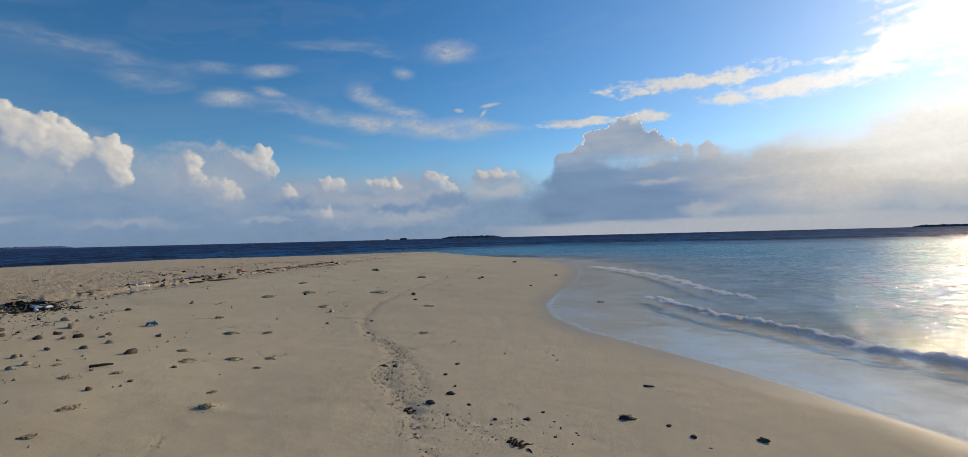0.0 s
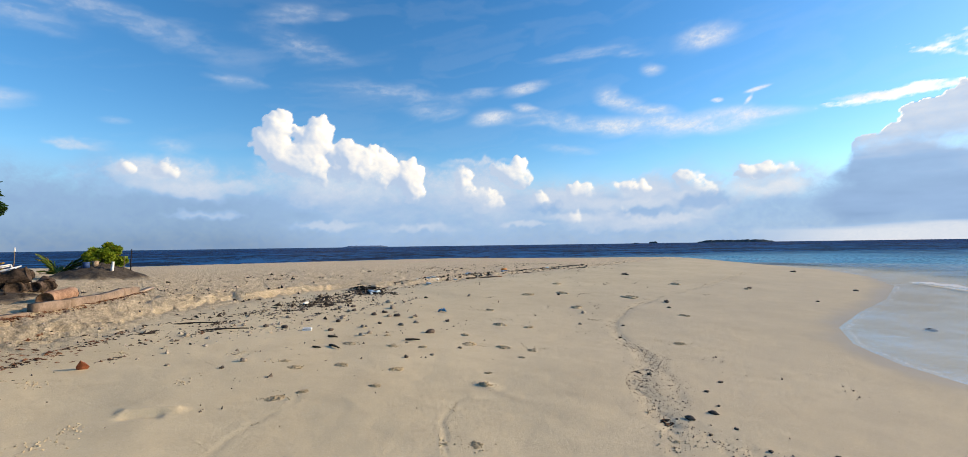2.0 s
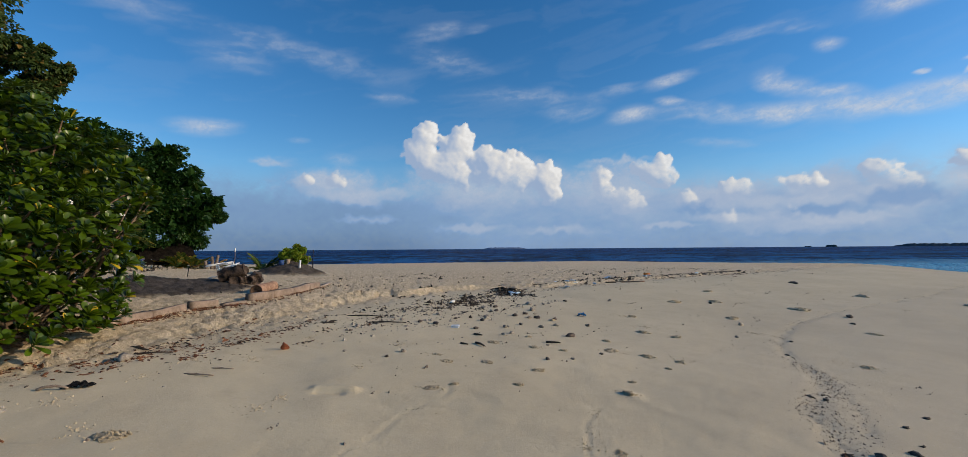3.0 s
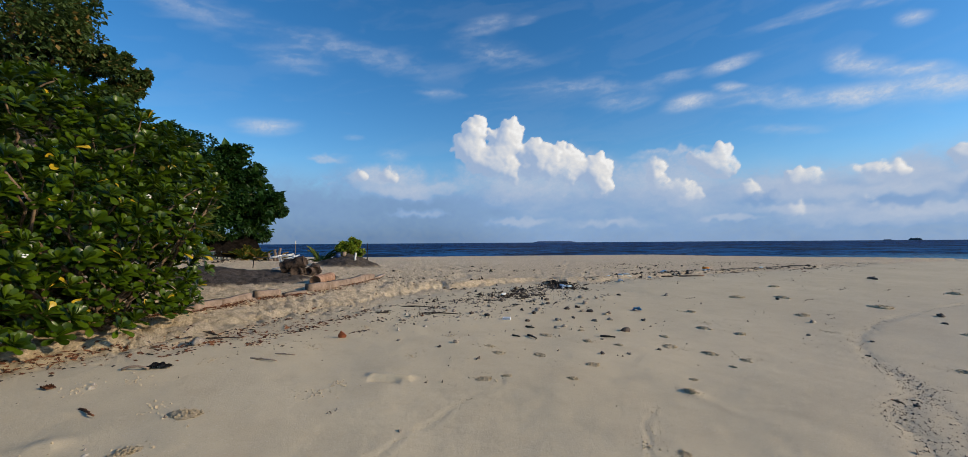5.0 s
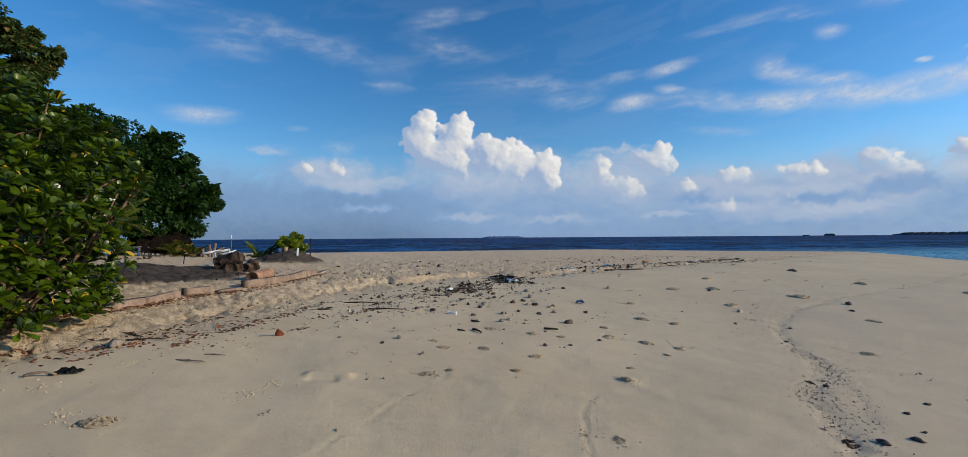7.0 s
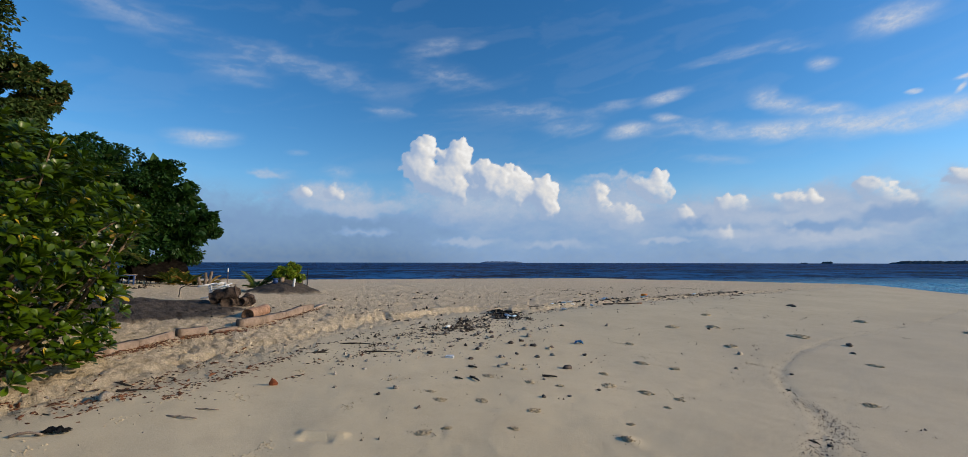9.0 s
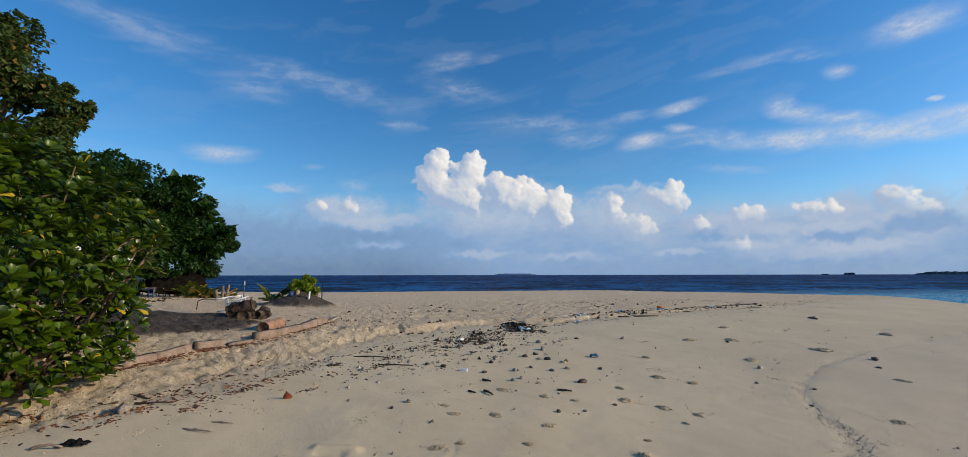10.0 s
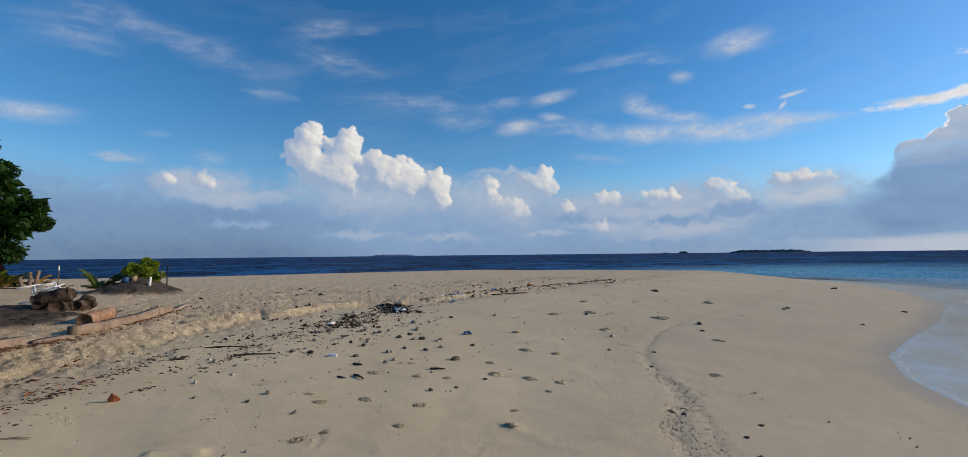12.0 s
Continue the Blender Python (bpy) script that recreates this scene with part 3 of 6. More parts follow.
def ellipses(az, el, rows, k=7.0):
    """Soft heaps (azimuth, elevation, half width, half height): 1 in the middle, 0 at the rim."""
    return soft_max([1 - np.hypot((az - a) / rx, (el - e) / ry) for a, e, rx, ry in rows], k)


def puffs(x, y, octaves=5, gain=0.55):
    """Rounded lumps with sharp creases, as on the head of a cumulus; 0 to 1."""
    total, amp_n, norm = 0, 1.0, 0
    for n in range(octaves):
        total = total + amp_n * np.abs(2 * grit(x * 2.1 ** n + 31.7 * n, y * 2.1 ** n + 12.9 * n) - 1)
        norm += amp_n
        amp_n *= gain
    return total / norm


def streaks(az, el, rows, k=7.0):
    """Drawn-out wisps (azimuth, elevation, half length, half width, slope): 1 in the middle, 0 at the rim."""
    return soft_max([1 - np.hypot((az - a) / rx, (el - e - slope * (az - a)) / ry) for a, e, rx, ry, slope in rows], k)


# heaps of cumulus as (azimuth, elevation, radius) in degrees
TOWERS = [(-52.7, 14.3, 1.1), (-53.4, 13.1, 1.5), (-54.5, 12.1, 1.3), (-53.8, 11.2, 1.5), (-48.7, 13.5, 1.3), (-49.5, 11.8, 1.8), (-50.4, 10.0, 1.8), (-49.0, 9.0, 1.4), (-48.6, 7.8, 0.8),
          (-52.2, 10.0, 1.7), (-46.2, 11.0, 1.6), (-44.6, 9.8, 2.1), (-42.1, 10.0, 1.7), (-43.0, 8.6, 1.7), (-45.8, 8.9, 1.6), (-38.1, 9.1, 1.3), (-38.0, 7.6, 1.5), (-37.8, 6.3, 1.1), (-40.2, 8.4, 1.2)]
SMALL_HEAPS = [(-64.0, 8.4, 0.55), (-63.1, 8.0, 0.5), (-66.9, 8.0, 0.4), (-31.7, 8.8, 0.8), (-31.4, 6.8, 1.0), (-29.2, 5.7, 1.2), (-30.4, 6.0, 0.9), (-28.0, 5.4, 0.8),
               (-27.1, 9.3, 0.8), (-24.8, 9.5, 0.9), (-24.4, 8.4, 1.0), (-25.5, 8.6, 1.0), (-22.3, 5.0, 0.9), (-21.4, 4.9, 0.6), (-18.5, 6.3, 0.8), (-16.8, 6.2, 0.8), (-13.5, 6.6, 0.5),
               (-12.0, 6.7, 0.6), (-10.3, 6.6, 0.5), (-5.5, 6.9, 0.9), (-4.7, 7.3, 0.6), (-4.2, 6.0, 0.7), (-3.3, 5.8, 0.6), (-18.3, 3.1, 0.7), (-12.5, 3.6, 0.5), (0.5, 7.4, 0.6), (2.2, 7.6, 0.7), (4.0, 7.5, 0.6)]
BACKLIT = [(18.0, 11.4, 1.9), (14.9, 11.1, 1.5), (20.3, 10.6, 1.2), (16.0, 9.3, 2.7), (22.3, 9.5, 1.0), (24.2, 9.2, 0.9), (19.8, 8.3, 2.8), (12.4, 8.0, 2.2), (26.5, 8.6, 1.0)]


def heap(az, el, az0, el0, spacing, lobes, seed):
    """Cauliflower heads: round lobes with rounder knobs on them and knobs on those. Gives the body's bulge, the light from the sun's side, and the creases."""
    rnd = random.Random(seed)
    balls = []
    for a, e, r in lobes:
        balls.append((a, e, 0.0, r))
        for _ in range(16):
            t, s = rnd.uniform(0, 6.283), rnd.uniform(0.25, 1.0) ** 0.5
            q = r * rnd.uniform(0.28, 0.50)
            c = (a + r * 0.80 * s * math.cos(t), e + r * 0.80 * s * math.sin(t), r * 0.80 * math.sqrt(1 - 0.9 * s * s))
            balls.append((*c, q))
            for _ in range(9):
                t, s = rnd.uniform(0, 6.283), rnd.uniform(0.2, 1.0) ** 0.5
                balls.append((c[0] + q * 0.85 * s * math.cos(t), c[1] + q * 0.85 * s * math.sin(t), c[2] + q * 0.85 * math.sqrt(1 - 0.9 * s * s), q * rnd.uniform(0.30, 0.55)))
    warp = 1.5 * (fractal(az * 0.8, el * 0.8 + seed, 5, 0.62) - 0.5)
    warp_2 = 1.5 * (fractal(az * 0.8 + 40, el * 0.8 + seed, 5, 0.62) - 0.5)
    top = np.full(az.shape, -1.0)
    for a, e, d, r in balls:
        j0, j1 = int((a - r - 0.6 - az0) / spacing), int((a + r + 0.6 - az0) / spacing) + 2
        i0, i1 = max(0, int((e - r - 0.6 - el0) / spacing)), int((e + r + 0.6 - el0) / spacing) + 2
        s = np.s_[i0:i1, max(0, j0):j1]
        q = r * r - (az[s] + warp[s] - a) ** 2 - (el[s] + warp_2[s] - e) ** 2
        top[s] = np.maximum(top[s], np.where(q > 0, d + np.sqrt(np.maximum(q, 0)), np.maximum(-1.0, 0.6 * q / r)))

    def blurred(f, n):
        for _ in range(n):
            f = (f + np.roll(f, 1, 0) + np.roll(f, -1, 0) + np.roll(f, 1, 1) + np.roll(f, -1, 1)) / 5
        return f

    soft = blurred(top, 2)
    wide = blurred(top, 40)
    light = 0
    for f, w, gain in ((soft, 0.42, 0.55), (wide, 0.58, 1.6)):
        ge, ga = np.gradient(gain * f, spacing)
        light = light + w * (ga * -0.66 + ge * -0.45 + 0.45) / np.sqrt(ga * ga + ge * ge + 1)
    fray = fractal(az * 0.7 + 9, el * 0.9 + seed, 5, 0.6)
    return np.maximum(soft + 0.25 - 1.5 * np.clip(fray - 0.47, 0, 1), 0.0) * (1.25 - 0.9 * smooth((fray - 0.35) / 0.3)), np.clip(light, -0.5, 1), np.clip(blurred(top, 8) - soft, 0, 0.6) / 0.6


def cloud_sheet():
    step_deg = 0.125
    azs, els = np.arange(-114, 62, step_deg), np.arange(-0.3, 35, step_deg)
    el, az = np.meshgrid(els, azs, indexing="ij")
    alpha, shine = np.zeros(az.shape), np.zeros(az.shape)

    def over(a, lit):
        nonlocal alpha, shine
        a = np.clip(a, 0, 1)
        shine = shine * (1 - a) + lit * a
        alpha = alpha * (1 - a) + a

    sunny = np.exp(-(np.hypot(az - 48, (el - 16) * 1.6) / 16) ** 2)
    # thin high streaks, drawn out along a slight slope
    u, v = az * 0.966 + el * 0.26, el * 0.966 - az * 0.10
    wob = fractal(u * 0.11, v * 0.3, 4)
    fibre = fractal(u * 0.15 + 3 * wob, v * 0.75 + 2.0 * wob, 6, 0.52)
    wa, we = az + 5 * (wob - 0.5), el + 2.5 * (wob - 0.5)
    wa, we = az + 2.2 * (wob - 0.5), el + 1.6 * (wob - 0.5)
    strong = streaks(wa, we, [(-12.7, 14.0, 8.5, 1.15, -0.08), (-5.0, 13.4, 9.5, 1.2, -0.05), (-12.4, 16.8, 2.8, 0.9, -0.2), (1.7, 13.8, 5.0, 0.7, -0.1), (-9.1, 15.5, 3.2, 0.6, -0.1),
                              (-24.5, 18.2, 2.4, 0.7, 0.14), (-23.9, 16.4, 1.9, 0.4, -0.1), (-28.2, 15.5, 2.5, 0.8, 0.04), (-9.0, 19.4, 1.5, 0.7, -0.05), (-3.2, 21.9, 3.1, 1.15, 0.08), (-77, 13.2, 3.4, 1.0, 0.03)])
    weak = streaks(wa, we, [(-68.7, 21.8, 12, 1.6, -0.09), (-75, 20.1, 4.5, 1.4, -0.1), (-50.7, 22.4, 6, 1.8, -0.15), (-51.8, 25.4, 3.2, 0.8, 0.1), (-40.8, 17.9, 9.5, 1.35, -0.06), (-68, 12.3, 1.5, 0.4, 0.05),
                            (-62.9, 10.8, 2.0, 0.75, -0.08), (-69.5, 9.7, 1.6, 0.75, 0.05), (-46.9, 25.5, 1.4, 0.5, 0), (-35.6, 15.9, 3.8, 0.8, 0), (-57.5, 17.9, 3.2, 0.5, 0), (-19.3, 21.6, 2.8, 0.6, -0.05),
                            (-12, 21.2, 2.4, 0.5, -0.1), (-18.8, 11.3, 3.8, 0.6, -0.1), (-29.8, 18.2, 2.4, 0.7, 0), (-21.2, 15.2, 5.5, 0.9, 0), (-15.6, 21.7, 4.5, 0.6, 0), (-36, 16.2, 3, 0.7, 0), (-86, 24, 9, 1.6, -0.1)])
    weave = smooth((fibre - 0.30) / 0.36)
    comb = fractal(u * 0.55 + 4 * wob, v * 1.9, 5, 0.6)
    over(0.30 * smooth((weak + 0.35 + 0.8 * (fibre - 0.5)) / 1.3) * (0.35 + 0.65 * smooth((comb - 0.3) / 0.4)), 0.80)
    over(0.04 * smooth((fibre - 0.46) / 0.25) * smooth((el - 6) / 6), 0.8)
    over(0.66 * smooth((strong + 0.42 + 0.5 * (fibre - 0.5)) / 1.45) * (0.55 + 0.45 * smooth((comb - 0.25) / 0.4)), 0.82 + 0.10 * fibre + 0.2 * sunny)
    # grey-blue bank over the horizon with paler ragged tops
    n1 = fractal(az * 0.075, el * 0.10 + 5, 5, 0.55)
    n2 = fractal(az * 0.26 + 9, el * 0.55, 6, 0.58)
    height = 8.2 + 7.5 * (n1 - 0.5) + np.interp(az, [-100, -75, -62, -30, 0, 60], [1.6, 2.2, 3.4, 3.8, 2.6, 1.0])
    bank = 0.94 * smooth((height - el) / 6.2)
    over(bank, 0.45 + (0.18 - 0.10 * smooth((-48 - az) / 14)) * (n2 - 0.42) + 0.022 * np.clip(el - 1, 0, 6) - 0.12 * smooth((3.4 - el) / 3) * smooth((-40 - az) / 20) - 0.17 * smooth((-44 - az) / 16))
    # veils and small heaps half sunk in it
    bx, by = az + 1.4 * (fractal(az * 0.9, el * 0.9, 3) - 0.5), el + 1.1 * (fractal(az * 0.9 + 50, el * 0.9, 3) - 0.5)
    veil = ellipses(bx, by, [(-45.4, 8.4, 13, 4.4), (-63.3, 7.2, 8.5, 2.4), (-29.9, 7.4, 7.2, 4.0), (-18.9, 5.5, 6.8, 2.2), (-10.2, 6.1, 5, 2.1), (-4.3, 4.8, 4.4, 2.8), (-12.2, 2.9, 8, 1.7), (2, 6.6, 5, 2.2)]) + 0.8 * (fractal(bx * 0.35, by * 0.55, 6, 0.6) - 0.5)
    over(0.72 * smooth((veil + 0.05) / 0.8), 0.69 + 0.16 * (fractal(bx * 0.5, by * 0.8, 5, 0.6) - 0.5))
    flat = ellipses(bx, by, [(-65, 7.9, 4.2, 1.0), (-62, 6.3, 5.0, 0.9), (-57.5, 6.6, 3.4, 0.8), (-66.5, 8.3, 2.0, 0.6), (-48, 2.4, 4, 0.7), (-37, 2.3, 5, 0.7), (-18, 3.4, 5, 0.7), (-12, 4.8, 6, 0.8), (-71, 9.7, 2, 0.7), (-24, 2.6, 4, 0.5), (-60, 3.6, 4, 0.6), (-8, 2.8, 5, 0.5), (-29.5, 10.2, 5, 0.6)]) + 0.9 * (fractal(bx * 0.4, by * 1.1, 5) - 0.5)
    over(0.55 * smooth((flat + 0.1) / 0.9), 0.74)
    body, lamb, crease = heap(az, el, azs[0], els[0], step_deg, [(a, e, 1.3 * r) for a, e, r in SMALL_HEAPS], 3)
    sink = smooth((7.6 - el + 3.0 * (fractal(az * 0.35, el * 0.35 + 7, 4) - 0.5)) / 3.0)
    over(smooth(body / (0.55 + 1.0 * sink)) * (0.92 - 0.40 * sink), np.clip(0.58 + 0.62 * lamb - 0.25 * crease, 0.64, 1.1))
    # grey undersides of a few of them
    dim = ellipses(bx, by, [(-21.2, 4.4, 2.8, 1.0), (-10, 3.6, 4, 0.8), (-4.5, 4.6, 4, 1.2)]) + 0.8 * (fractal(bx * 0.5, by * 0.9 + 4, 5) - 0.5)
    over(0.45 * smooth(dim / 0.7), 0.36)
    # the tall cumulus: two towers, a shoulder and a last heap, sinking into the haze below
    body, lamb, crease = heap(az, el, azs[0], els[0], step_deg, TOWERS, 8)
    sink = smooth((10.2 - el + 3.2 * (fractal(az * 0.3, el * 0.3 + 7, 4) - 0.5)) / 4.6) * smooth((-39.8 - az) / 2.5) + 0.6 * smooth((6.8 - el) / 2.0)
    over(smooth(body / (0.22 + 2.0 * sink + 0.7 * smooth((0.15 - lamb) / 0.5))) * (1 - 0.5 * sink), np.clip(0.52 + 0.72 * lamb - 0.40 * crease, 0.60, 1.12))
    # backlit bank under the sun: heaped at one end with a bright rim, lost in the glare at the other
    bx, by = az + 1.4 * (fractal(az * 0.5, el * 0.5 + 20, 4) - 0.5), el + 1.0 * (fractal(az * 0.5 + 70, el * 0.5, 4) - 0.5)
    dens = ellipses(bx, by, [(10.5, 3.4, 5.4, 2.4), (12.5, 6.0, 4.6, 3.4), (25, 4.6, 9, 5.0), (17, 4.4, 8, 4.2), (36, 5.0, 10, 5.4), (46, 6.6, 9, 6.2), (58, 7, 10, 7)], 9.0)
    dens = dens + (0.35 - 0.2 * smooth((az - 24) / 10)) * (fractal(bx * 0.4, by * 0.5, 5) - 0.5)
    body, lamb, crease = heap(az, el, azs[0], els[0], step_deg, BACKLIT, 5)
    toward = np.exp(-(np.hypot(az - 50, (el - 13) * 1.1) / 20) ** 2)
    band = fractal(az * 0.09 + 3, el * 0.42, 6, 0.55)
    inner = 0.37 + 0.42 * (band - 0.46) + 0.030 * np.clip(el - 3.5, 0, 7) + 0.85 * toward + 0.12 * smooth((az - 20) / 15)
    over(smooth((dens + 0.05) / (0.30 + 0.35 * smooth((7 - el) / 4) + 0.2 * smooth((az - 24) / 12))) * 0.96, inner)
    rim = np.exp(-((body - 0.18) / 0.16) ** 2) * smooth((el - 9.6) / 1.2)
    over(smooth(body / 0.16) * smooth((el - 6.5) / 3.5) * 0.95, (inner + 0.06 * lamb - 0.05 * crease) * (1 - rim) + 1.35 * rim)
    glow = ellipses(bx, by, [(20.5, 8.2, 1.3, 0.5), (26, 2.6, 4.5, 1.0), (30, 5.6, 3.5, 0.5), (21, 6.0, 4, 0.4), (3.0, 5.6, 4.0, 1.0)]) + 0.9 * (fractal(bx * 0.6, by * 1.0 + 9, 5) - 0.5)
    over(0.5 * smooth((glow + 0.05) / 0.9), 0.88)
    streak = fractal(az * 0.12, el * 1.4 + 8, 5)
    over(0.75 * smooth((1.9 - el - 1.2 * (streak - 0.5)) / 1.0) * smooth((az + 4) / 16), 0.84 + 0.25 * sunny)
    # sunlit streaks above it
    dens = ellipses(az, el, [(25, 16.4, 9, 0.9), (36, 14.3, 9, 1.1), (41.5, 15.6, 4, 1.6), (46, 17.5, 5, 4.0), (13, 13.3, 4.5, 0.6), (29, 14.2, 4, 0.5), (20, 13.3, 2.5, 0.7), (55, 18, 8, 6)])
    edge = 1.35 * (fractal(az * 0.5 - el * 0.3, el * 1.5 + az * 0.15, 6, 0.62) - 0.5) + 0.5 * (puffs(az * 0.8, el * 1.5, 4) - 0.4)
    over(0.9 * smooth((dens + 1.3 * edge + 0.2) / 0.8), 1.1 + 0.6 * sunny)
    curls = streaks(az + 0.8 * (wob - 0.5), el + 0.5 * (fibre - 0.5), [(0.9, 15.2, 0.45, 0.35, 0.9), (1.6, 16.0, 1.2, 0.22, 0.15), (-2.1, 15.4, 0.6, 0.2, 0), (11, 13.4, 2.8, 0.4, -0.08)])
    over(0.6 * smooth((curls + 0.15 + 0.9 * (comb - 0.5)) / 0.9), 0.95)
    # hole added in the cloud, out of view, to let the sun lamp through
    alpha = alpha * (1 - np.exp(-(np.hypot(az - 51.5, el - 19) / 2.6) ** 4))
    alpha = alpha * smooth((35 - el) / 5) * smooth((az + 114) / 8) * smooth((62 - az) / 6)
    lit = np.where(alpha > 1e-4, shine / np.maximum(alpha, 1e-4), 0)
    R = 4600.0
    ca = np.cos(np.radians(el)) * R
    x, y, z = ca * np.sin(np.radians(az)), ca * np.cos(np.radians(az)), np.sin(np.radians(el)) * R
    n, m = az.shape
    i, j = np.meshgrid(np.arange(n - 1), np.arange(m - 1), indexing="ij")
    i, j = i.ravel(), j.ravel()
    quads = np.stack([i * m + j, i * m + j + 1, (i + 1) * m + j + 1, (i + 1) * m + j], 1)
    ob = sheet("backdrop_clouds", x, y, z, quads, CLOUD, {"cover": alpha, "lit": lit})
    tagged(ob, "white cumulus, thin streaks and a grey bank of cloud", "cloud", kind="structure")


cloud_sheet()


def far_island(azimuth, distance, width, height, seed, label, mat=None):
    """A low wooded island on the horizon: a long mound with a bumpy line of crowns and a pale foot."""
    rnd = random.Random(seed)
    bm = bmesh.new()
    n, rows = 60, 4
    grid = []
    for i in range(n + 1):
        t = i / n
        env = min(1.0, 6 * t, 6 * (1 - t)) ** 0.6
        top = height * env * (0.72 + 0.28 * noise.noise((t * 19, seed, 0)) + 0.12 * rnd.random())
        grid.append([bm.verts.new(((t - 0.5) * width, (0.5 - abs(j / rows - 0.5)) * 0 + (j / rows - 0.5) * width * 0.3 * env,
                                   -1 + (top + 1) * math.sin(math.pi * j / rows) ** 0.5)) for j in range(rows + 1)])
    for i in range(n):
        for j in range(rows):
            bm.faces.new((grid[i][j], grid[i + 1][j], grid[i + 1][j + 1], grid[i][j + 1]))
    bmesh.ops.recalc_face_normals(bm, faces=bm.faces)
    ob = part("backdrop_island", bm, mat or HAZED_WOOD, smooth=False)
    a = radians(azimuth)
    ob.matrix_world = pose(distance * math.sin(a), distance * math.cos(a), 0, 0, 0, -azimuth)
    return tagged(ob, label, "island", kind="structure")


# woods with the distance haze put into a pale blue base colour
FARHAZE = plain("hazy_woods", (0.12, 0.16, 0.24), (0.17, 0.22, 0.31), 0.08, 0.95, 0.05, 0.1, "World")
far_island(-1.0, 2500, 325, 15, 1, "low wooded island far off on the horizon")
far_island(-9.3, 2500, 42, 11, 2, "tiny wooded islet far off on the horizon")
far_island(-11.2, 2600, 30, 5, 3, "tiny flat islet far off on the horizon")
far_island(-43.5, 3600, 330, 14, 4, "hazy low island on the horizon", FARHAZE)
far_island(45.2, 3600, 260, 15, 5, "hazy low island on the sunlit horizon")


# ---------------------------------------------------------------- plants
def leaf_points(length, width, bend, fold, shape):
    """Cross-sections of a leaf along +x, curving down by bend; three points across."""
    rows = []
    for t, wd in shape:
        x = length * math.sin(bend * t) / bend if bend else length * t
        z = -length * (1 - math.cos(bend * t)) / bend if bend else 0.0
        rows.append([(x, -width * wd, z + fold * width * wd), (x, 0, z), (x, width * wd, z + fold * width * wd)])
    return rows


def add_leaf(verts, faces, m, rows):
    base = len(verts)
    for row in rows:
        verts.extend(tuple(m @ Vector(p)) for p in row)
    for i in range(len(rows) - 1):
        a = base + 3 * i
        faces += [(a, a + 3, a + 4, a + 1), (a + 1, a + 4, a + 5, a + 2)]


SPOON = [(0.0, 0.12), (0.4, 0.55), (0.72, 1.0), (0.92, 0.86), (1.0, 0.35)]


def turned(direction, roll=0.0):
    """A rotation that takes +x to the direction, with z as far up as it goes."""
    x = Vector(direction).normalized()
    up = Vector((0, 0, 1)) if abs(x.z) < 0.95 else Vector((0, 1, 0))
    y = up.cross(x).normalized()
    return Matrix((x, y, x.cross(y))).transposed().to_4x4() @ Matrix.Rotation(roll, 4, "X")


def tube(points, r0, r1, sides=7):
    """A tapered stem through the points."""
    bm = bmesh.new()
    rings = []
    for i, p in enumerate(points):
        a, b = points[max(i - 1, 0)], points[min(i + 1, len(points) - 1)]
        m = turned(Vector(b) - Vector(a))
        r = r0 + (r1 - r0) * i / (len(points) - 1)
        rings.append([bm.verts.new(Vector(p) + (m @ Vector((0, r * math.cos(t), r * math.sin(t)))).to_3d())
                      for t in (2 * math.pi * j / sides for j in range(sides))])
    for lo, hi in zip(rings[:-1], rings[1:]):
        for j in range(sides):
            bm.faces.new((lo[j], lo[(j + 1) % sides], hi[(j + 1) % sides], hi[j]))
    bm.faces.new(rings[0][::-1])
    bm.faces.new(rings[-1])
    return bm


def bent_line(rnd, a, b, sag, steps=6, wob=0.06):
    a, b = Vector(a), Vector(b)
    size = (b - a).length
    pts = []
    for i in range(steps + 1):
        t = i / steps
        w_ = math.sin(math.pi * t)
        pts.append(a.lerp(b, t) + Vector((rnd.uniform(-1, 1) * wob * size * w_, rnd.uniform(-1, 1) * wob * size * w_, sag * size * w_)))
    return pts


def lump_bm(rnd, rx, ry, rz, rough=0.25, detail=2, seed=0.0):
    """A rounded, knobbly body about the origin."""
    bm = bmesh.new()
    bmesh.ops.create_icosphere(bm, subdivisions=detail, radius=1.0)
    off = Vector((rnd.uniform(0, 90), rnd.uniform(0, 90), seed))
    for v in bm.verts:
        k = 1 + rough * (noise.noise(v.co * 1.7 + off) + 0.5 * noise.noise(v.co * 4.1 + off))
        v.co = Vector((v.co.x * rx * k, v.co.y * ry * k, v.co.z * rz * k))
    return bm


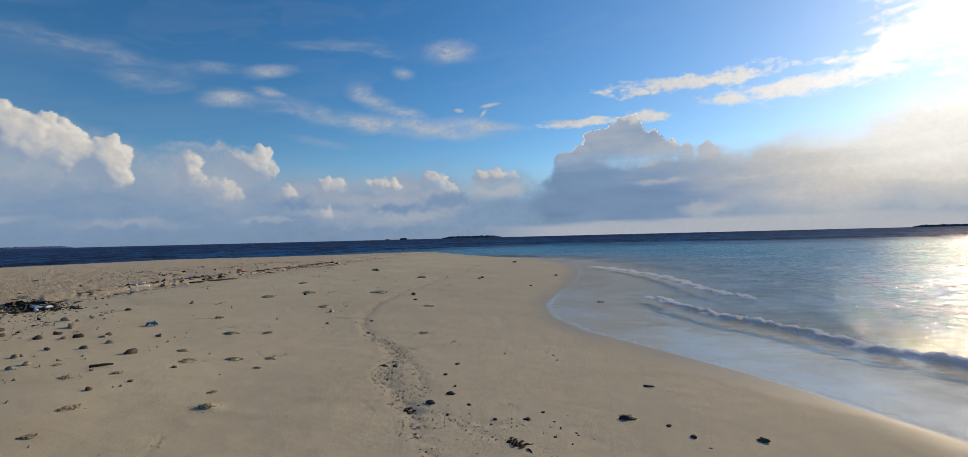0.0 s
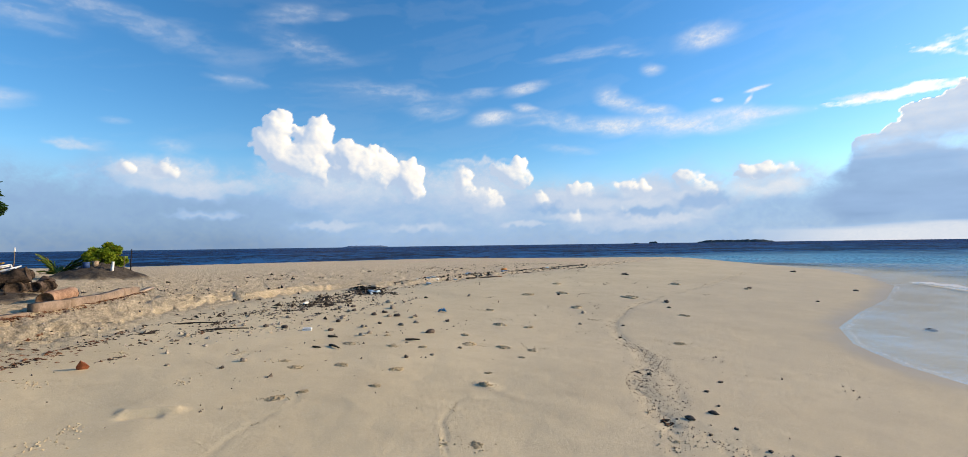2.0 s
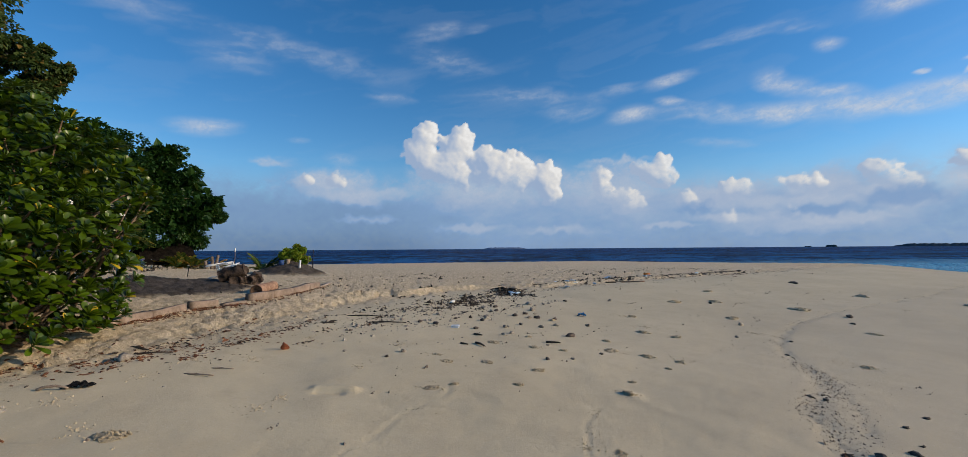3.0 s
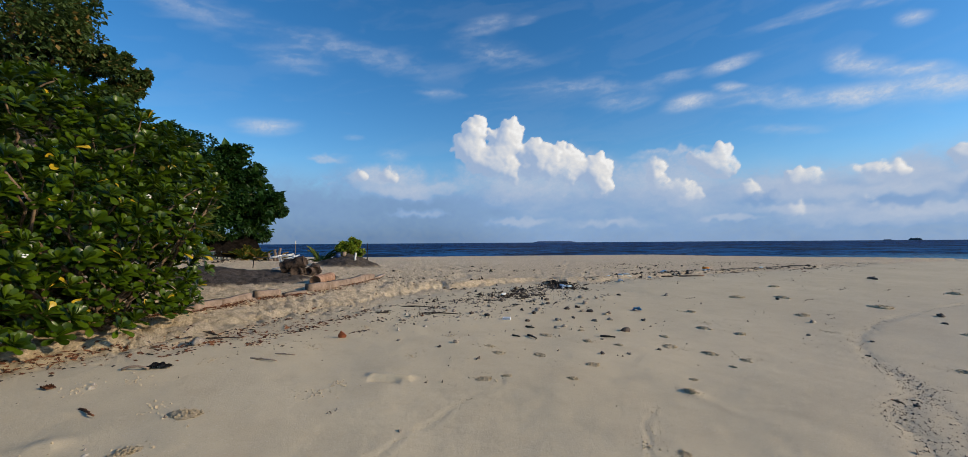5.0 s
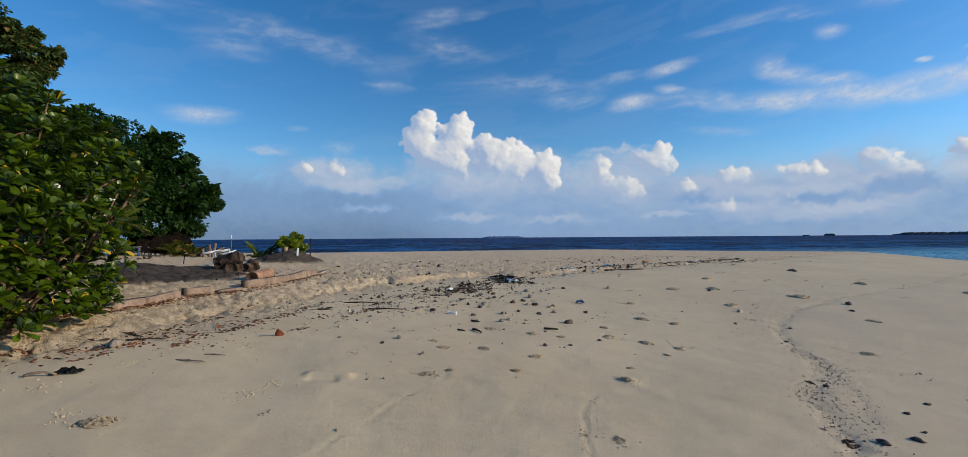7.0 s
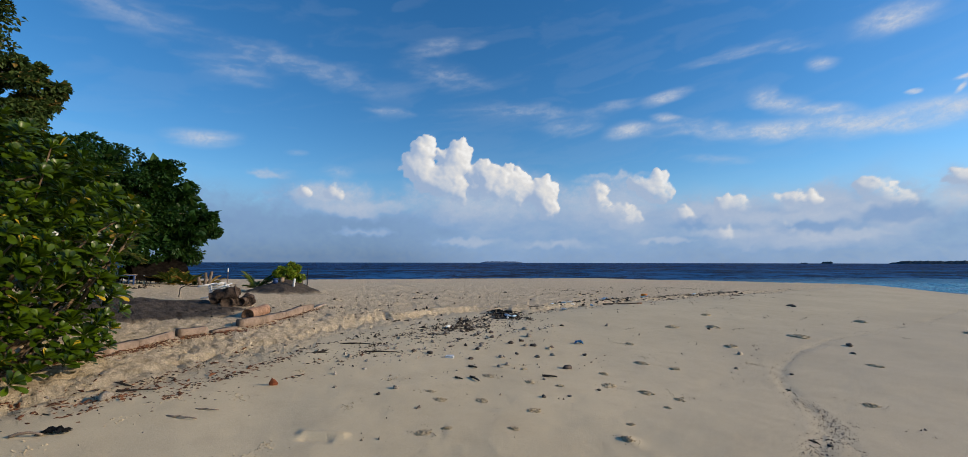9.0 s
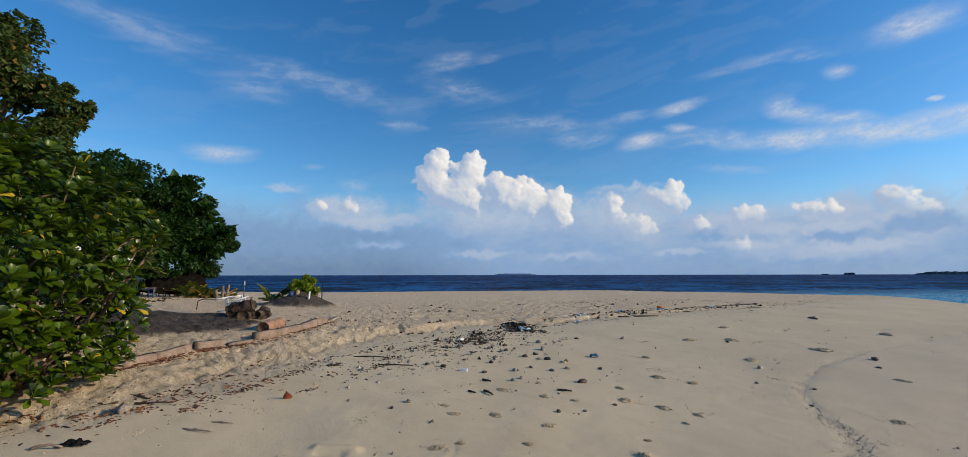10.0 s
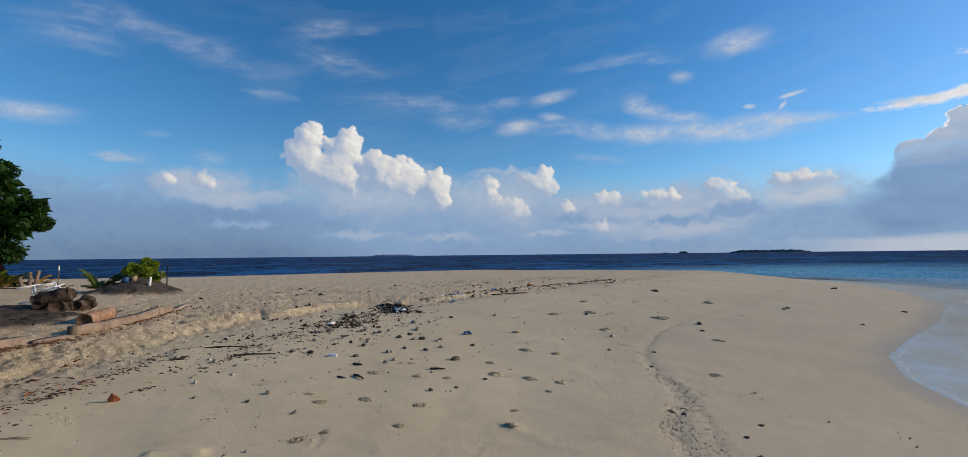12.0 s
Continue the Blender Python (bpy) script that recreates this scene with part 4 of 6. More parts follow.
def shrub(name, base, lobes, seed, gap, size, label):
    """Beach shrub: stems from the base, and upright rosettes of spoon-shaped leaves set apart over a crown of lobes."""
    rnd = random.Random(seed)
    root = empty(name, pose(*base), label, "shrub")
    inv = root.matrix_world.inverted()
    verts, faces, singles, buds = [], [], [], []
    for layer, apart in ((1.0, gap), (0.86, gap * 1.35), (0.68, gap * 1.9)):
        cells = {}
        for cx, cy, cz, rx, ry, rz in lobes:
            for _ in range(int(9 * (rx * ry + ry * rz + rx * rz) * layer ** 2 / apart ** 2)):
                d = Vector((rnd.gauss(0, 1), rnd.gauss(0, 1), rnd.gauss(0, 1))).normalized()
                hollow = noise.noise(Vector((d.x * 3.4 + cx * 2, d.y * 3.4 + cy * 2, d.z * 3.4 + seed)))
                if layer == 1.0 and hollow < -0.20:
                    continue
                wob = layer * (1 + 0.24 * hollow + rnd.uniform(-0.06, 0.06))
                p = Vector((cx + d.x * rx * wob, cy + d.y * ry * wob, cz + d.z * rz * wob))
                if p.z < base[2] + 0.10 or any(((p.x - o[0]) / o[3]) ** 2 + ((p.y - o[1]) / o[4]) ** 2 + ((p.z - o[2]) / o[5]) ** 2 < (0.88 * layer) ** 2 for o in lobes if o[:3] != (cx, cy, cz)):
                    continue
                cell = tuple(int(math.floor(c / apart)) for c in p)
                near = (q for i in (-1, 0, 1) for j in (-1, 0, 1) for k in (-1, 0, 1) for q in cells.get((cell[0] + i, cell[1] + j, cell[2] + k), ()))
                if any((q - p).length < apart for q in near):
                    continue
                cells.setdefault(cell, []).append(p)
                axis = (Vector((d.x, d.y, max(d.z, -0.2) * 0.6)) * 0.62 + Vector((0.12, 0.10, 0.85)) + Vector((rnd.uniform(-.35, .35), rnd.uniform(-.35, .35), 0))).normalized()
                buds.append((p, axis, layer, d))
    for p, axis, layer, d in buds:
        frame_m = Matrix.Translation(p) @ turned(axis) @ Matrix.Rotation(rnd.uniform(0, 6.28), 4, "X")
        grown = rnd.uniform(0.8, 1.2)
        leaves = rnd.randint(12, 17) if layer == 1.0 else rnd.randint(9, 12)
        for i in range(leaves):
            spread = 0.18 + 1.08 * (i / leaves) ** 0.8 + rnd.uniform(-0.1, 0.1)
            turn = i * 2.399 + rnd.uniform(-0.25, 0.25)
            length = size * grown * rnd.uniform(0.8, 1.12) * (0.62 + 0.38 * (i / leaves))
            way_l = Vector((math.cos(spread), math.sin(spread) * math.cos(turn), math.sin(spread) * math.sin(turn)))
            side = Vector((0, -math.sin(turn), math.cos(turn)))
            up_l = way_l.cross(side)
            start = Matrix.Translation((-0.05 * i / leaves, 0, 0))
            m = frame_m @ start @ Matrix((way_l, side, -up_l if up_l.x < 0 else up_l)).transposed().to_4x4()
            rows = leaf_points(length, length * rnd.uniform(0.21, 0.26), rnd.uniform(0.10, 0.8), rnd.uniform(0.15, 0.5), SPOON)
            if len(singles) < 290 and layer == 1.0 and d.x > 0.1 and rnd.random() < 0.03:
                singles.append((m, length))
            else:
                add_leaf(verts, faces, inv @ m, rows)
    part_data("crown", raw("crown", verts, faces), SHRUB, root, "glossy green spoon-shaped leaves in rosettes")
    sv, sf = [], []
    add_leaf(sv, sf, Matrix.Identity(4), leaf_points(1.0, 0.2, 0.6, 0.35, SPOON))
    one, old = raw("leaf", sv, sf), raw("leaf", sv, sf)
    for i, (m, length) in enumerate(singles):
        aged = i % 22 == 0
        ob = part_data("leaf", old if aged else one, SHRUB_OLD if aged else SHRUB, root, "yellowing leaf" if aged else "")
        ob.matrix_world = m @ Matrix.Scale(length * 1.05, 4)
    outer = [b for b in buds if b[2] == 1.0 and b[3].x > -0.2]
    for i in range(72):
        p, axis, _, d = outer[rnd.randrange(len(outer))]
        if i < 55:
            foot = Vector((base[0] + rnd.uniform(-.9, .5), base[1] + rnd.uniform(-1.0, 0.7), base[2]))
            line, r0 = bent_line(rnd, foot, p, rnd.uniform(-0.15, 0.05), 7, 0.05), rnd.uniform(0.022, 0.040)
        else:
            foot = p - Vector((d.x * 0.45, rnd.uniform(0.5, 1.0), rnd.uniform(0.15, 0.5)))
            line, r0 = bent_line(rnd, foot, p, rnd.uniform(-0.16, -0.02), 6, 0.05), rnd.uniform(0.014, 0.022)
        part("stem", tube([inv @ q for q in line], r0, 0.009, 6), TWIG, root)
    blossoms = [b for b in outer if b[0].z < 3.2]
    for i in range(14):
        p, axis, _, d = blossoms[rnd.randrange(len(blossoms))]
        me = bmesh.new()
        for k in range(5):
            b = lump_bm(rnd, 0.016, 0.014, 0.010, 0.3, 1)
            b.transform(Matrix.Translation((rnd.uniform(-.03, .03), rnd.uniform(-.03, .03), rnd.uniform(-.01, .03))))
            tmp = bpy.data.meshes.new("tmp")
            b.to_mesh(tmp)
            b.free()
            me.from_mesh(tmp)
            bpy.data.meshes.remove(tmp)
        ob = part("blossom", me, BLOSSOM, root, "small white blossoms")
        ob.matrix_world = Matrix.Translation(p + d * 0.05 + axis * 0.07)
    return root


def around(azimuth, distance, z, *r):
    a = radians(azimuth)
    return (EYE_XY[0] + distance * math.sin(a), EYE_XY[1] + distance * math.cos(a), z, *r)


BUSH_LOBES = [around(-97.5, 8.3, 3.10, 1.15, 1.00, 1.05), around(-92.0, 8.2, 3.20, 0.85, 0.75, 0.70), around(-88.2, 8.2, 3.10, 0.68, 0.55, 0.58), around(-85.2, 8.3, 2.78, 0.50, 0.42, 0.42),
              around(-95.0, 7.9, 2.15, 1.05, 1.10, 1.00), around(-89.8, 8.0, 2.10, 0.85, 0.82, 0.90), around(-86.6, 8.0, 1.72, 0.60, 0.42, 0.62), around(-95.5, 7.5, 1.35, 0.75, 0.85, 0.62),
              around(-90.6, 7.7, 1.28, 0.62, 0.62, 0.52), around(-86.4, 7.95, 1.28, 0.50, 0.34, 0.42), around(-103, 7.9, 2.9, 1.3, 1.2, 1.3), around(-104, 7.4, 1.7, 1.1, 1.1, 0.95),
              around(-112, 7.6, 2.0, 1.3, 1.3, 1.2), around(-95, 9.4, 2.6, 1.3, 1.6, 1.5),
              around(-94.2, 7.05, 1.02, 0.42, 0.60, 0.34), around(-99, 6.75, 1.05, 0.55, 0.70, 0.40), around(-89.6, 7.5, 1.02, 0.42, 0.48, 0.32)]
shrub("beach_shrub", (-8.0, 0.2, ground_at(-8.0, 0.2) - 0.03), BUSH_LOBES, 5, 0.18, 0.18, "large glossy green beach shrub with spoon-shaped leaves on the sand")


def crown_mesh(rnd, lobes, count, leaf, inv, gaps=0.0, per=8):
    """Leaves over many small bunches that sit on the lobes of a crown, with an uneven outline and gaps."""
    verts, faces = [], []
    bunches = []
    total = sum(l[3] * l[4] + l[4] * l[5] + l[3] * l[5] for l in lobes)
    for cx, cy, cz, rx, ry, rz in lobes:
        for _ in range(max(8, int(count * 0.035 * (rx * ry + ry * rz + rx * rz) / total))):
            d = Vector((rnd.gauss(0, 1), rnd.gauss(0, 1), rnd.gauss(0, 1))).normalized()
            r = 1 - 0.30 * rnd.random() ** 1.5
            bunches.append((Vector((cx + d.x * rx * r, cy + d.y * ry * r, cz + d.z * rz * r)), d, min(rx, ry, rz) * rnd.uniform(0.22, 0.42)))
    # shaded leaves and twigs in the heart of the lobes
    for cx, cy, cz, rx, ry, rz in (lobes if gaps < 0.2 else []):
        for _ in range(int(30 + 22 * rx * ry)):
            d = Vector((rnd.gauss(0, 1), rnd.gauss(0, 1), rnd.gauss(0, 1))).normalized() * rnd.uniform(0.2, 0.74)
            m = inv @ Matrix.Translation((cx + d.x * rx, cy + d.y * ry, cz + d.z * rz)) @ turned(d, rnd.uniform(-1.5, 1.5))
            size = leaf * rnd.uniform(2.2, 3.6)
            base = len(verts)
            verts.extend(tuple(m @ Vector(v)) for v in ((0, 0, 0), (size * 0.5, -size * 0.34, size * 0.06), (size, 0, -size * 0.12), (size * 0.5, size * 0.34, size * 0.06)))
            faces.append((base, base + 1, base + 2, base + 3))
    for p, d, r in bunches:
        if rnd.random() < gaps * 0.4:
            continue
        for _ in range(int(count * per / len(bunches))):
            e = (Vector((rnd.gauss(0, 1), rnd.gauss(0, 1), rnd.gauss(0, 1))).normalized() + d * 0.45).normalized()
            q = p + Vector((e.x, e.y, e.z * 0.75)) * r * (1 - 0.4 * rnd.random() ** 2) * (1 + 0.25 * gaps * rnd.gauss(0, 1))
            way_l = (e * 0.5 + Vector((rnd.gauss(0, .6), rnd.gauss(0, .6), rnd.gauss(0, .4) - 0.25))).normalized()
            m = inv @ Matrix.Translation(q) @ turned(way_l, rnd.uniform(-0.8, 0.8))
            size = leaf * rnd.uniform(0.7, 1.25)
            base = len(verts)
            verts.extend(tuple(m @ Vector(v)) for v in ((0, 0, 0), (size * 0.5, -size * 0.34, size * 0.06), (size, 0, -size * 0.12), (size * 0.5, size * 0.34, size * 0.06)))
            faces.append((base, base + 1, base + 2, base + 3))
    return verts, faces


def tree(base, lobes, seed, count, leaf, mat, trunk_r, label, gaps=0.0):
    rnd = random.Random(seed)
    root = empty("tree", pose(*base), label, "tree")
    inv = root.matrix_world.inverted()
    mid = Vector(lobes[0][:3])
    fork = Vector(base).lerp(mid, 0.55)
    part("trunk", tube([inv @ q for q in bent_line(rnd, base, fork, 0.0, 6, 0.04)], trunk_r, trunk_r * 0.6, 10), BARK, root)
    for cx, cy, cz, rx, ry, rz in lobes[:8]:
        for _ in range(3):
            tip = Vector((cx + rnd.uniform(-.4, .4) * rx, cy + rnd.uniform(-.4, .4) * ry, cz + rnd.uniform(-.3, .3) * rz))
            part("limb", tube([inv @ q for q in bent_line(rnd, fork, tip, 0.05, 7, 0.06)], trunk_r * 0.5, trunk_r * 0.08, 7), BARK, root)
    verts, faces = crown_mesh(rnd, lobes, count, leaf, inv, gaps)
    part_data("crown", raw("crown", verts, faces), mat, root, "", False)
    return root


OLIVE = [around(-97, 17, 7.0, 1.7, 1.8, 1.5), around(-90.1, 16.5, 6.70, 0.66, 0.60, 0.52), around(-91.9, 16.5, 6.20, 1.0, 1.0, 0.8), around(-91.6, 16.6, 6.95, 0.75, 0.7, 0.55), around(-93.2, 16.6, 6.3, 1.1, 1.1, 0.9), around(-93.4, 16.5, 7.40, 0.80, 0.75, 0.65),
         around(-95.4, 16.8, 8.0, 1.0, 0.9, 0.85), around(-99.5, 17, 8.3, 2.0, 2.0, 1.6), around(-95, 17, 5.6, 1.6, 1.6, 0.9), around(-104, 17, 6.5, 2.5, 2.5, 2.2)]
tree((*around(-98, 17, 0)[:2], ground_at(*around(-98, 17, 0)[:2]) - 0.05), OLIVE, 21, 5200, 0.14, CROWN_DRY, 0.22, "tall olive-green tree with an open crown behind the shrub", 0.34)
DENSE = [around(-85.6, 33, 7.2, 2.2, 2.1, 1.85), around(-82.4, 33, 6.5, 1.9, 1.6, 1.7), around(-80.1, 33, 6.45, 1.4, 1.25, 1.55), around(-77.9, 32.5, 4.0, 1.3, 1.25, 1.3), around(-78.9, 32.5, 5.2, 1.3, 1.2, 1.2),
         around(-79.6, 32.5, 3.7, 1.9, 1.6, 1.55), around(-82.5, 32, 3.8, 2.2, 2.1, 1.6), around(-86.2, 32.5, 4.6, 2.6, 2.6, 2.1), around(-89, 34, 6.4, 3.0, 3.0, 2.6), around(-95, 35, 6, 4, 4, 3)]
rim_rnd = random.Random(77)
for k in range(22):
    o_ = DENSE[k % 7]
    t_, u_ = rim_rnd.uniform(0, 6.283), rim_rnd.uniform(-0.5, 0.9)
    s_ = rim_rnd.uniform(0.4, 0.75)
    w_o = math.sqrt(1 - u_ * u_)
    DENSE.append((o_[0] + 0.84 * o_[3] * w_o * math.cos(t_), o_[1] + 0.84 * o_[4] * w_o * math.sin(t_), o_[2] + 0.84 * o_[5] * u_, s_, s_, s_ * 0.75))
tree((*around(-84, 33.5, 0)[:2], ground_at(*around(-84, 33.5, 0)[:2]) - 0.05), DENSE, 22, 13500, 0.20, CROWN, 0.3, "dense round dark green tree by the sea", 0.0)


# ---------------------------------------------------------------- small builders
def on_ground(x, y, lift=0.0, rz=0.0, rx=0.0, ry=0.0):
    return pose(x, y, ground_at(x, y) + lift, rx, ry, rz)


def box_bm(sx_, sy_, sz_, m=None, bevel=0.0, jitter=0.0, rnd=None):
    """A block that stands on z = 0, with eased and uneven edges."""
    bm = bmesh.new()
    bmesh.ops.create_cube(bm, size=1.0)
    bmesh.ops.scale(bm, vec=(sx_, sy_, sz_), verts=bm.verts)
    bmesh.ops.translate(bm, vec=(0, 0, sz_ / 2), verts=bm.verts)
    if bevel:
        bmesh.ops.bevel(bm, geom=bm.edges[:], offset=bevel, segments=2, affect="EDGES")
    if jitter:
        for v in bm.verts:
            v.co += Vector((rnd.uniform(-1, 1), rnd.uniform(-1, 1), rnd.uniform(-1, 1))) * jitter
    if m:
        bm.transform(m)
    return bm


def merged(bms):
    bm = bmesh.new()
    for b in bms:
        me = bpy.data.meshes.new("tmp")
        b.to_mesh(me)
        b.free()
        bm.from_mesh(me)
        bpy.data.meshes.remove(me)
    return bm


# ---------------------------------------------------------------- upper beach: kerbs, log, stumps, chairs
def kerb(points, height, label):
    rnd = random.Random(int(points[0][1] * 100))
    x0, y0 = points[0]
    root = empty("concrete_kerb", on_ground(x0, y0), label, "kerb", "concrete kerbs")
    inv = root.matrix_world.inverted()
    for (ax, ay), (bx, by) in zip(points[:-1], points[1:]):
        za, zb = ground_at(ax, ay), ground_at(bx, by)
        run = math.hypot(bx - ax, by - ay)
        tilt = math.degrees(math.atan2(zb - za, run))
        m = pose((ax + bx) / 2, (ay + by) / 2, (za + zb) / 2 - 0.12 + rnd.uniform(-0.02, 0.02), rnd.uniform(-2, 4), -tilt + rnd.uniform(-1.2, 1.2), math.degrees(math.atan2(by - ay, bx - ax)))
        bm = box_bm(run - 0.045, 0.16, height + 0.12)
        bmesh.ops.subdivide_edges(bm, edges=[e for e in bm.edges if e.calc_length() > run * 0.8], cuts=7)
        bmesh.ops.bevel(bm, geom=[e for e in bm.edges if e.is_manifold and e.calc_face_angle() > 0.5], offset=0.010, segments=2, affect="EDGES")
        for v in bm.verts:
            v.co += Vector((0, 1, 1)) * 0.012 * noise.noise(v.co * 5 + Vector((ax, ay, 0)))
        bm.transform(inv @ m)
        part("block", bm, CONCRETE, root)


kerb([(-8.35, 0.95), (-8.72, 1.60), (-9.12, 2.05), (-9.50, 2.62)], 0.09, "weathered pinkish concrete kerb half sunk in the sand")
kerb([(-9.53, 2.66), (-9.62, 3.16)], 0.09, "short weathered concrete kerb half sunk in sand")
kerb([(-9.70, 3.24), (-10.0, 3.74)], 0.03, "sunken concrete kerb nearly covered by sand")
kerb([(-10.03, 3.78), (-10.40, 4.38), (-11.12, 5.07), (-12.06, 5.85), (-12.84, 6.52)], 0.16, "long weathered concrete kerb of several blocks")


def cut_log(a, b, r, name, mat, end_mat, label, category, seed, group="", knob=0.06):
    """A lying piece of trunk: bark with knots, and at both ends the cut wood."""
    rnd = random.Random(seed)
    a, b = Vector(a), Vector(b)
    root = empty(name, Matrix.Translation(a), label, category, group)
    n, sides = 10, 18
    bm = bmesh.new()
    m = turned(b - a)
    rings = []
    for i in range(n + 1):
        c = (b - a) * (i / n)
        ring = []
        for j in range(sides):
            t = 2 * math.pi * j / sides
            k = r * (1 + knob * noise.noise(Vector((i * 0.5, math.cos(t) * 1.6, math.sin(t) * 1.6 + seed))) * 2 + 0.02 * rnd.uniform(-1, 1))
            ring.append(bm.verts.new(c + (m @ Vector((0, k * math.cos(t), k * math.sin(t)))).to_3d()))
        rings.append(ring)
    for lo, hi in zip(rings[:-1], rings[1:]):
        for j in range(sides):
            bm.faces.new((lo[j], hi[j], hi[(j + 1) % sides], lo[(j + 1) % sides]))
    bark = part("bark", bm, mat, root)
    for ring_pts, sign in ((rings, -1), (rings, 1)):
        c = Vector((0, 0, 0)) if sign < 0 else b - a
        dirn = (b - a).normalized() * sign
        em = bmesh.new()
        prev = None
        for k, push in ((0.99, 0.0), (0.86, 0.004), (0.74, -0.02), (0.45, -0.03), (0.2, -0.035)):
            ring = [em.verts.new(c + dirn * push + (m @ Vector((0, r * k * math.cos(2 * math.pi * j / sides), r * k * math.sin(2 * math.pi * j / sides)))).to_3d()) for j in range(sides)]
            if prev:
                for j in range(sides):
                    em.faces.new((prev[j], prev[(j + 1) % sides], ring[(j + 1) % sides], ring[j]))
            prev = ring
        em.faces.new(prev)
        bmesh.ops.recalc_face_normals(em, faces=em.faces)
        part("cut_end", em, end_mat, bark, "dark hollowed end grain")
    return root


zl = ground_at(-11.4, 4.55)
cut_log((-11.10, 4.30, zl + 0.10), (-11.98, 4.98, zl + 0.11), 0.135, "log", LOGWOOD, CUTWOOD, "red-brown cut palm log lying behind the kerb", "log", 31)
plank_ = empty("plank", on_ground(-13.35, 6.9, 0.0, 137), "bleached loose plank lying at the end of the kerb", "plank")
part("board", box_bm(1.1, 0.14, 0.045, pose(0, 0, 0, 0, -3, 0), 0.006, 0.004, random.Random(4)), DEADWOOD, plank_)
for sx0, sy0, yaw, tilt, r, ln, lift in ((-13.45, 4.16, 120, 16, 0.15, 0.60, 0.13), (-13.15, 4.45, 20, 6, 0.15, 0.34, 0.13), (-13.60, 4.75, -15, 10, 0.12, 0.32, 0.11),
                                         (-13.75, 4.95, 40, -6, 0.11, 0.30, 0.11), (-13.90, 5.20, 15, 8, 0.15, 0.34, 0.13), (-13.75, 4.55, 75, 18, 0.10, 0.40, 0.22)):
    z0 = ground_at(sx0, sy0) + lift
    dx, dy = math.cos(radians(yaw)) * ln, -math.sin(radians(yaw)) * ln
    cut_log((sx0, sy0, z0), (sx0 - dx, sy0 - dy, z0 + math.sin(radians(tilt)) * ln), r, "palm_stump", HUSK, HUSK,
            "dark weathered palm stump in a heap", "stump", int(sx0 * -100), "heap of palm stumps", 0.24)


def rod(a, b, r, sides=6):
    return tube([Vector(a), Vector(a).lerp(Vector(b), 0.5), Vector(b)], r, r, sides)


def plastic_chair(m, label):
    """A wrecked white garden chair: side frames, slatted back, legs and arms."""
    root = empty("plastic_chair", m, label, "chair", "wrecked plastic chairs")
    for y in (-0.24, 0.24):
        part("armrest", rod((-0.25, y, 0.62), (0.28, y, 0.60), 0.026), PLASTIC_W, root)
        part("leg", rod((0.27, y, 0.60), (0.30, y, 0.0), 0.024), PLASTIC_W, root)
        part("leg", rod((-0.22, y, 0.62), (-0.32, y, 0.0), 0.024), PLASTIC_W, root)
        part("back_post", rod((-0.22, y * 0.9, 0.36), (-0.42, y * 0.85, 0.92), 0.024), PLASTIC_W, root)
    seat = part("seat", box_bm(0.05, 0.46, 0.03, pose(0.25, 0, 0.365), 0.006), PLASTIC_W, root)
    part("rail", box_bm(0.04, 0.46, 0.03, pose(-0.21, 0, 0.375), 0.006), PLASTIC_W, seat)
    for k in range(5):
        part("slat", box_bm(0.46, 0.045, 0.02, pose(0.02, -0.18 + 0.09 * k, 0.39, 0, 1, 0), 0.006), PLASTIC_W, seat)
    back = part("backrest", rod((-0.42, -0.21, 0.92), (-0.42, 0.21, 0.92), 0.028), PLASTIC_W, root)
    part("rail", rod((-0.24, -0.21, 0.42), (-0.24, 0.21, 0.42), 0.02), PLASTIC_W, back)
    for k in range(5):
        y = -0.16 + 0.08 * k
        part("slat", rod((-0.24, y, 0.42), (-0.41, y, 0.88), 0.016), PLASTIC_W, back)
    return root


plastic_chair(on_ground(*around(-77.0, 16.2, 0)[:2], 0.24, 170, 80, 6) @ Matrix.Scale(0.75, 4), "wrecked white plastic chair lying behind the stumps")
plastic_chair(on_ground(*around(-75.3, 16.0, 0)[:2], 0.24, 130, 72, -10) @ Matrix.Scale(0.7, 4), "wrecked white plastic chair on its side")


def bent_pipe(points, r, m, label):
    root = empty("bent_pipe", m, label, "pipe")
    part("pipe", tube([Vector(p) for p in points], r, r, 7), BLACK, root)


bent_pipe([(-0.45, 0, 0.1), (-0.42, 0, 0.36), (-0.3, 0, 0.42), (0.05, 0.05, 0.40)], 0.014, on_ground(*around(-77.2, 16.6, 0)[:2], 0, 75), "thin dark bent pipe among the chairs")


def slim_pole(x, y, h, r, mat, label, tip=None):
    root = empty("pole", on_ground(x, y, -0.03), label, "pole")
    rnd = random.Random(int(h * 1000))
    shaft = part("shaft", tube(bent_line(rnd, (0, 0, 0), (0.03, 0.02, h), 0, 5, 0.015), r, r * 0.8, 7), mat, root)
    if tip:
        part("tip", tube([Vector((0.03, 0.02, h - 0.02)), Vector((0.03, 0.02, h + 0.05)), Vector((0.03, 0.02, h + 0.1))], r * 1.5, r * 1.2, 7), tip, shaft)
    return root


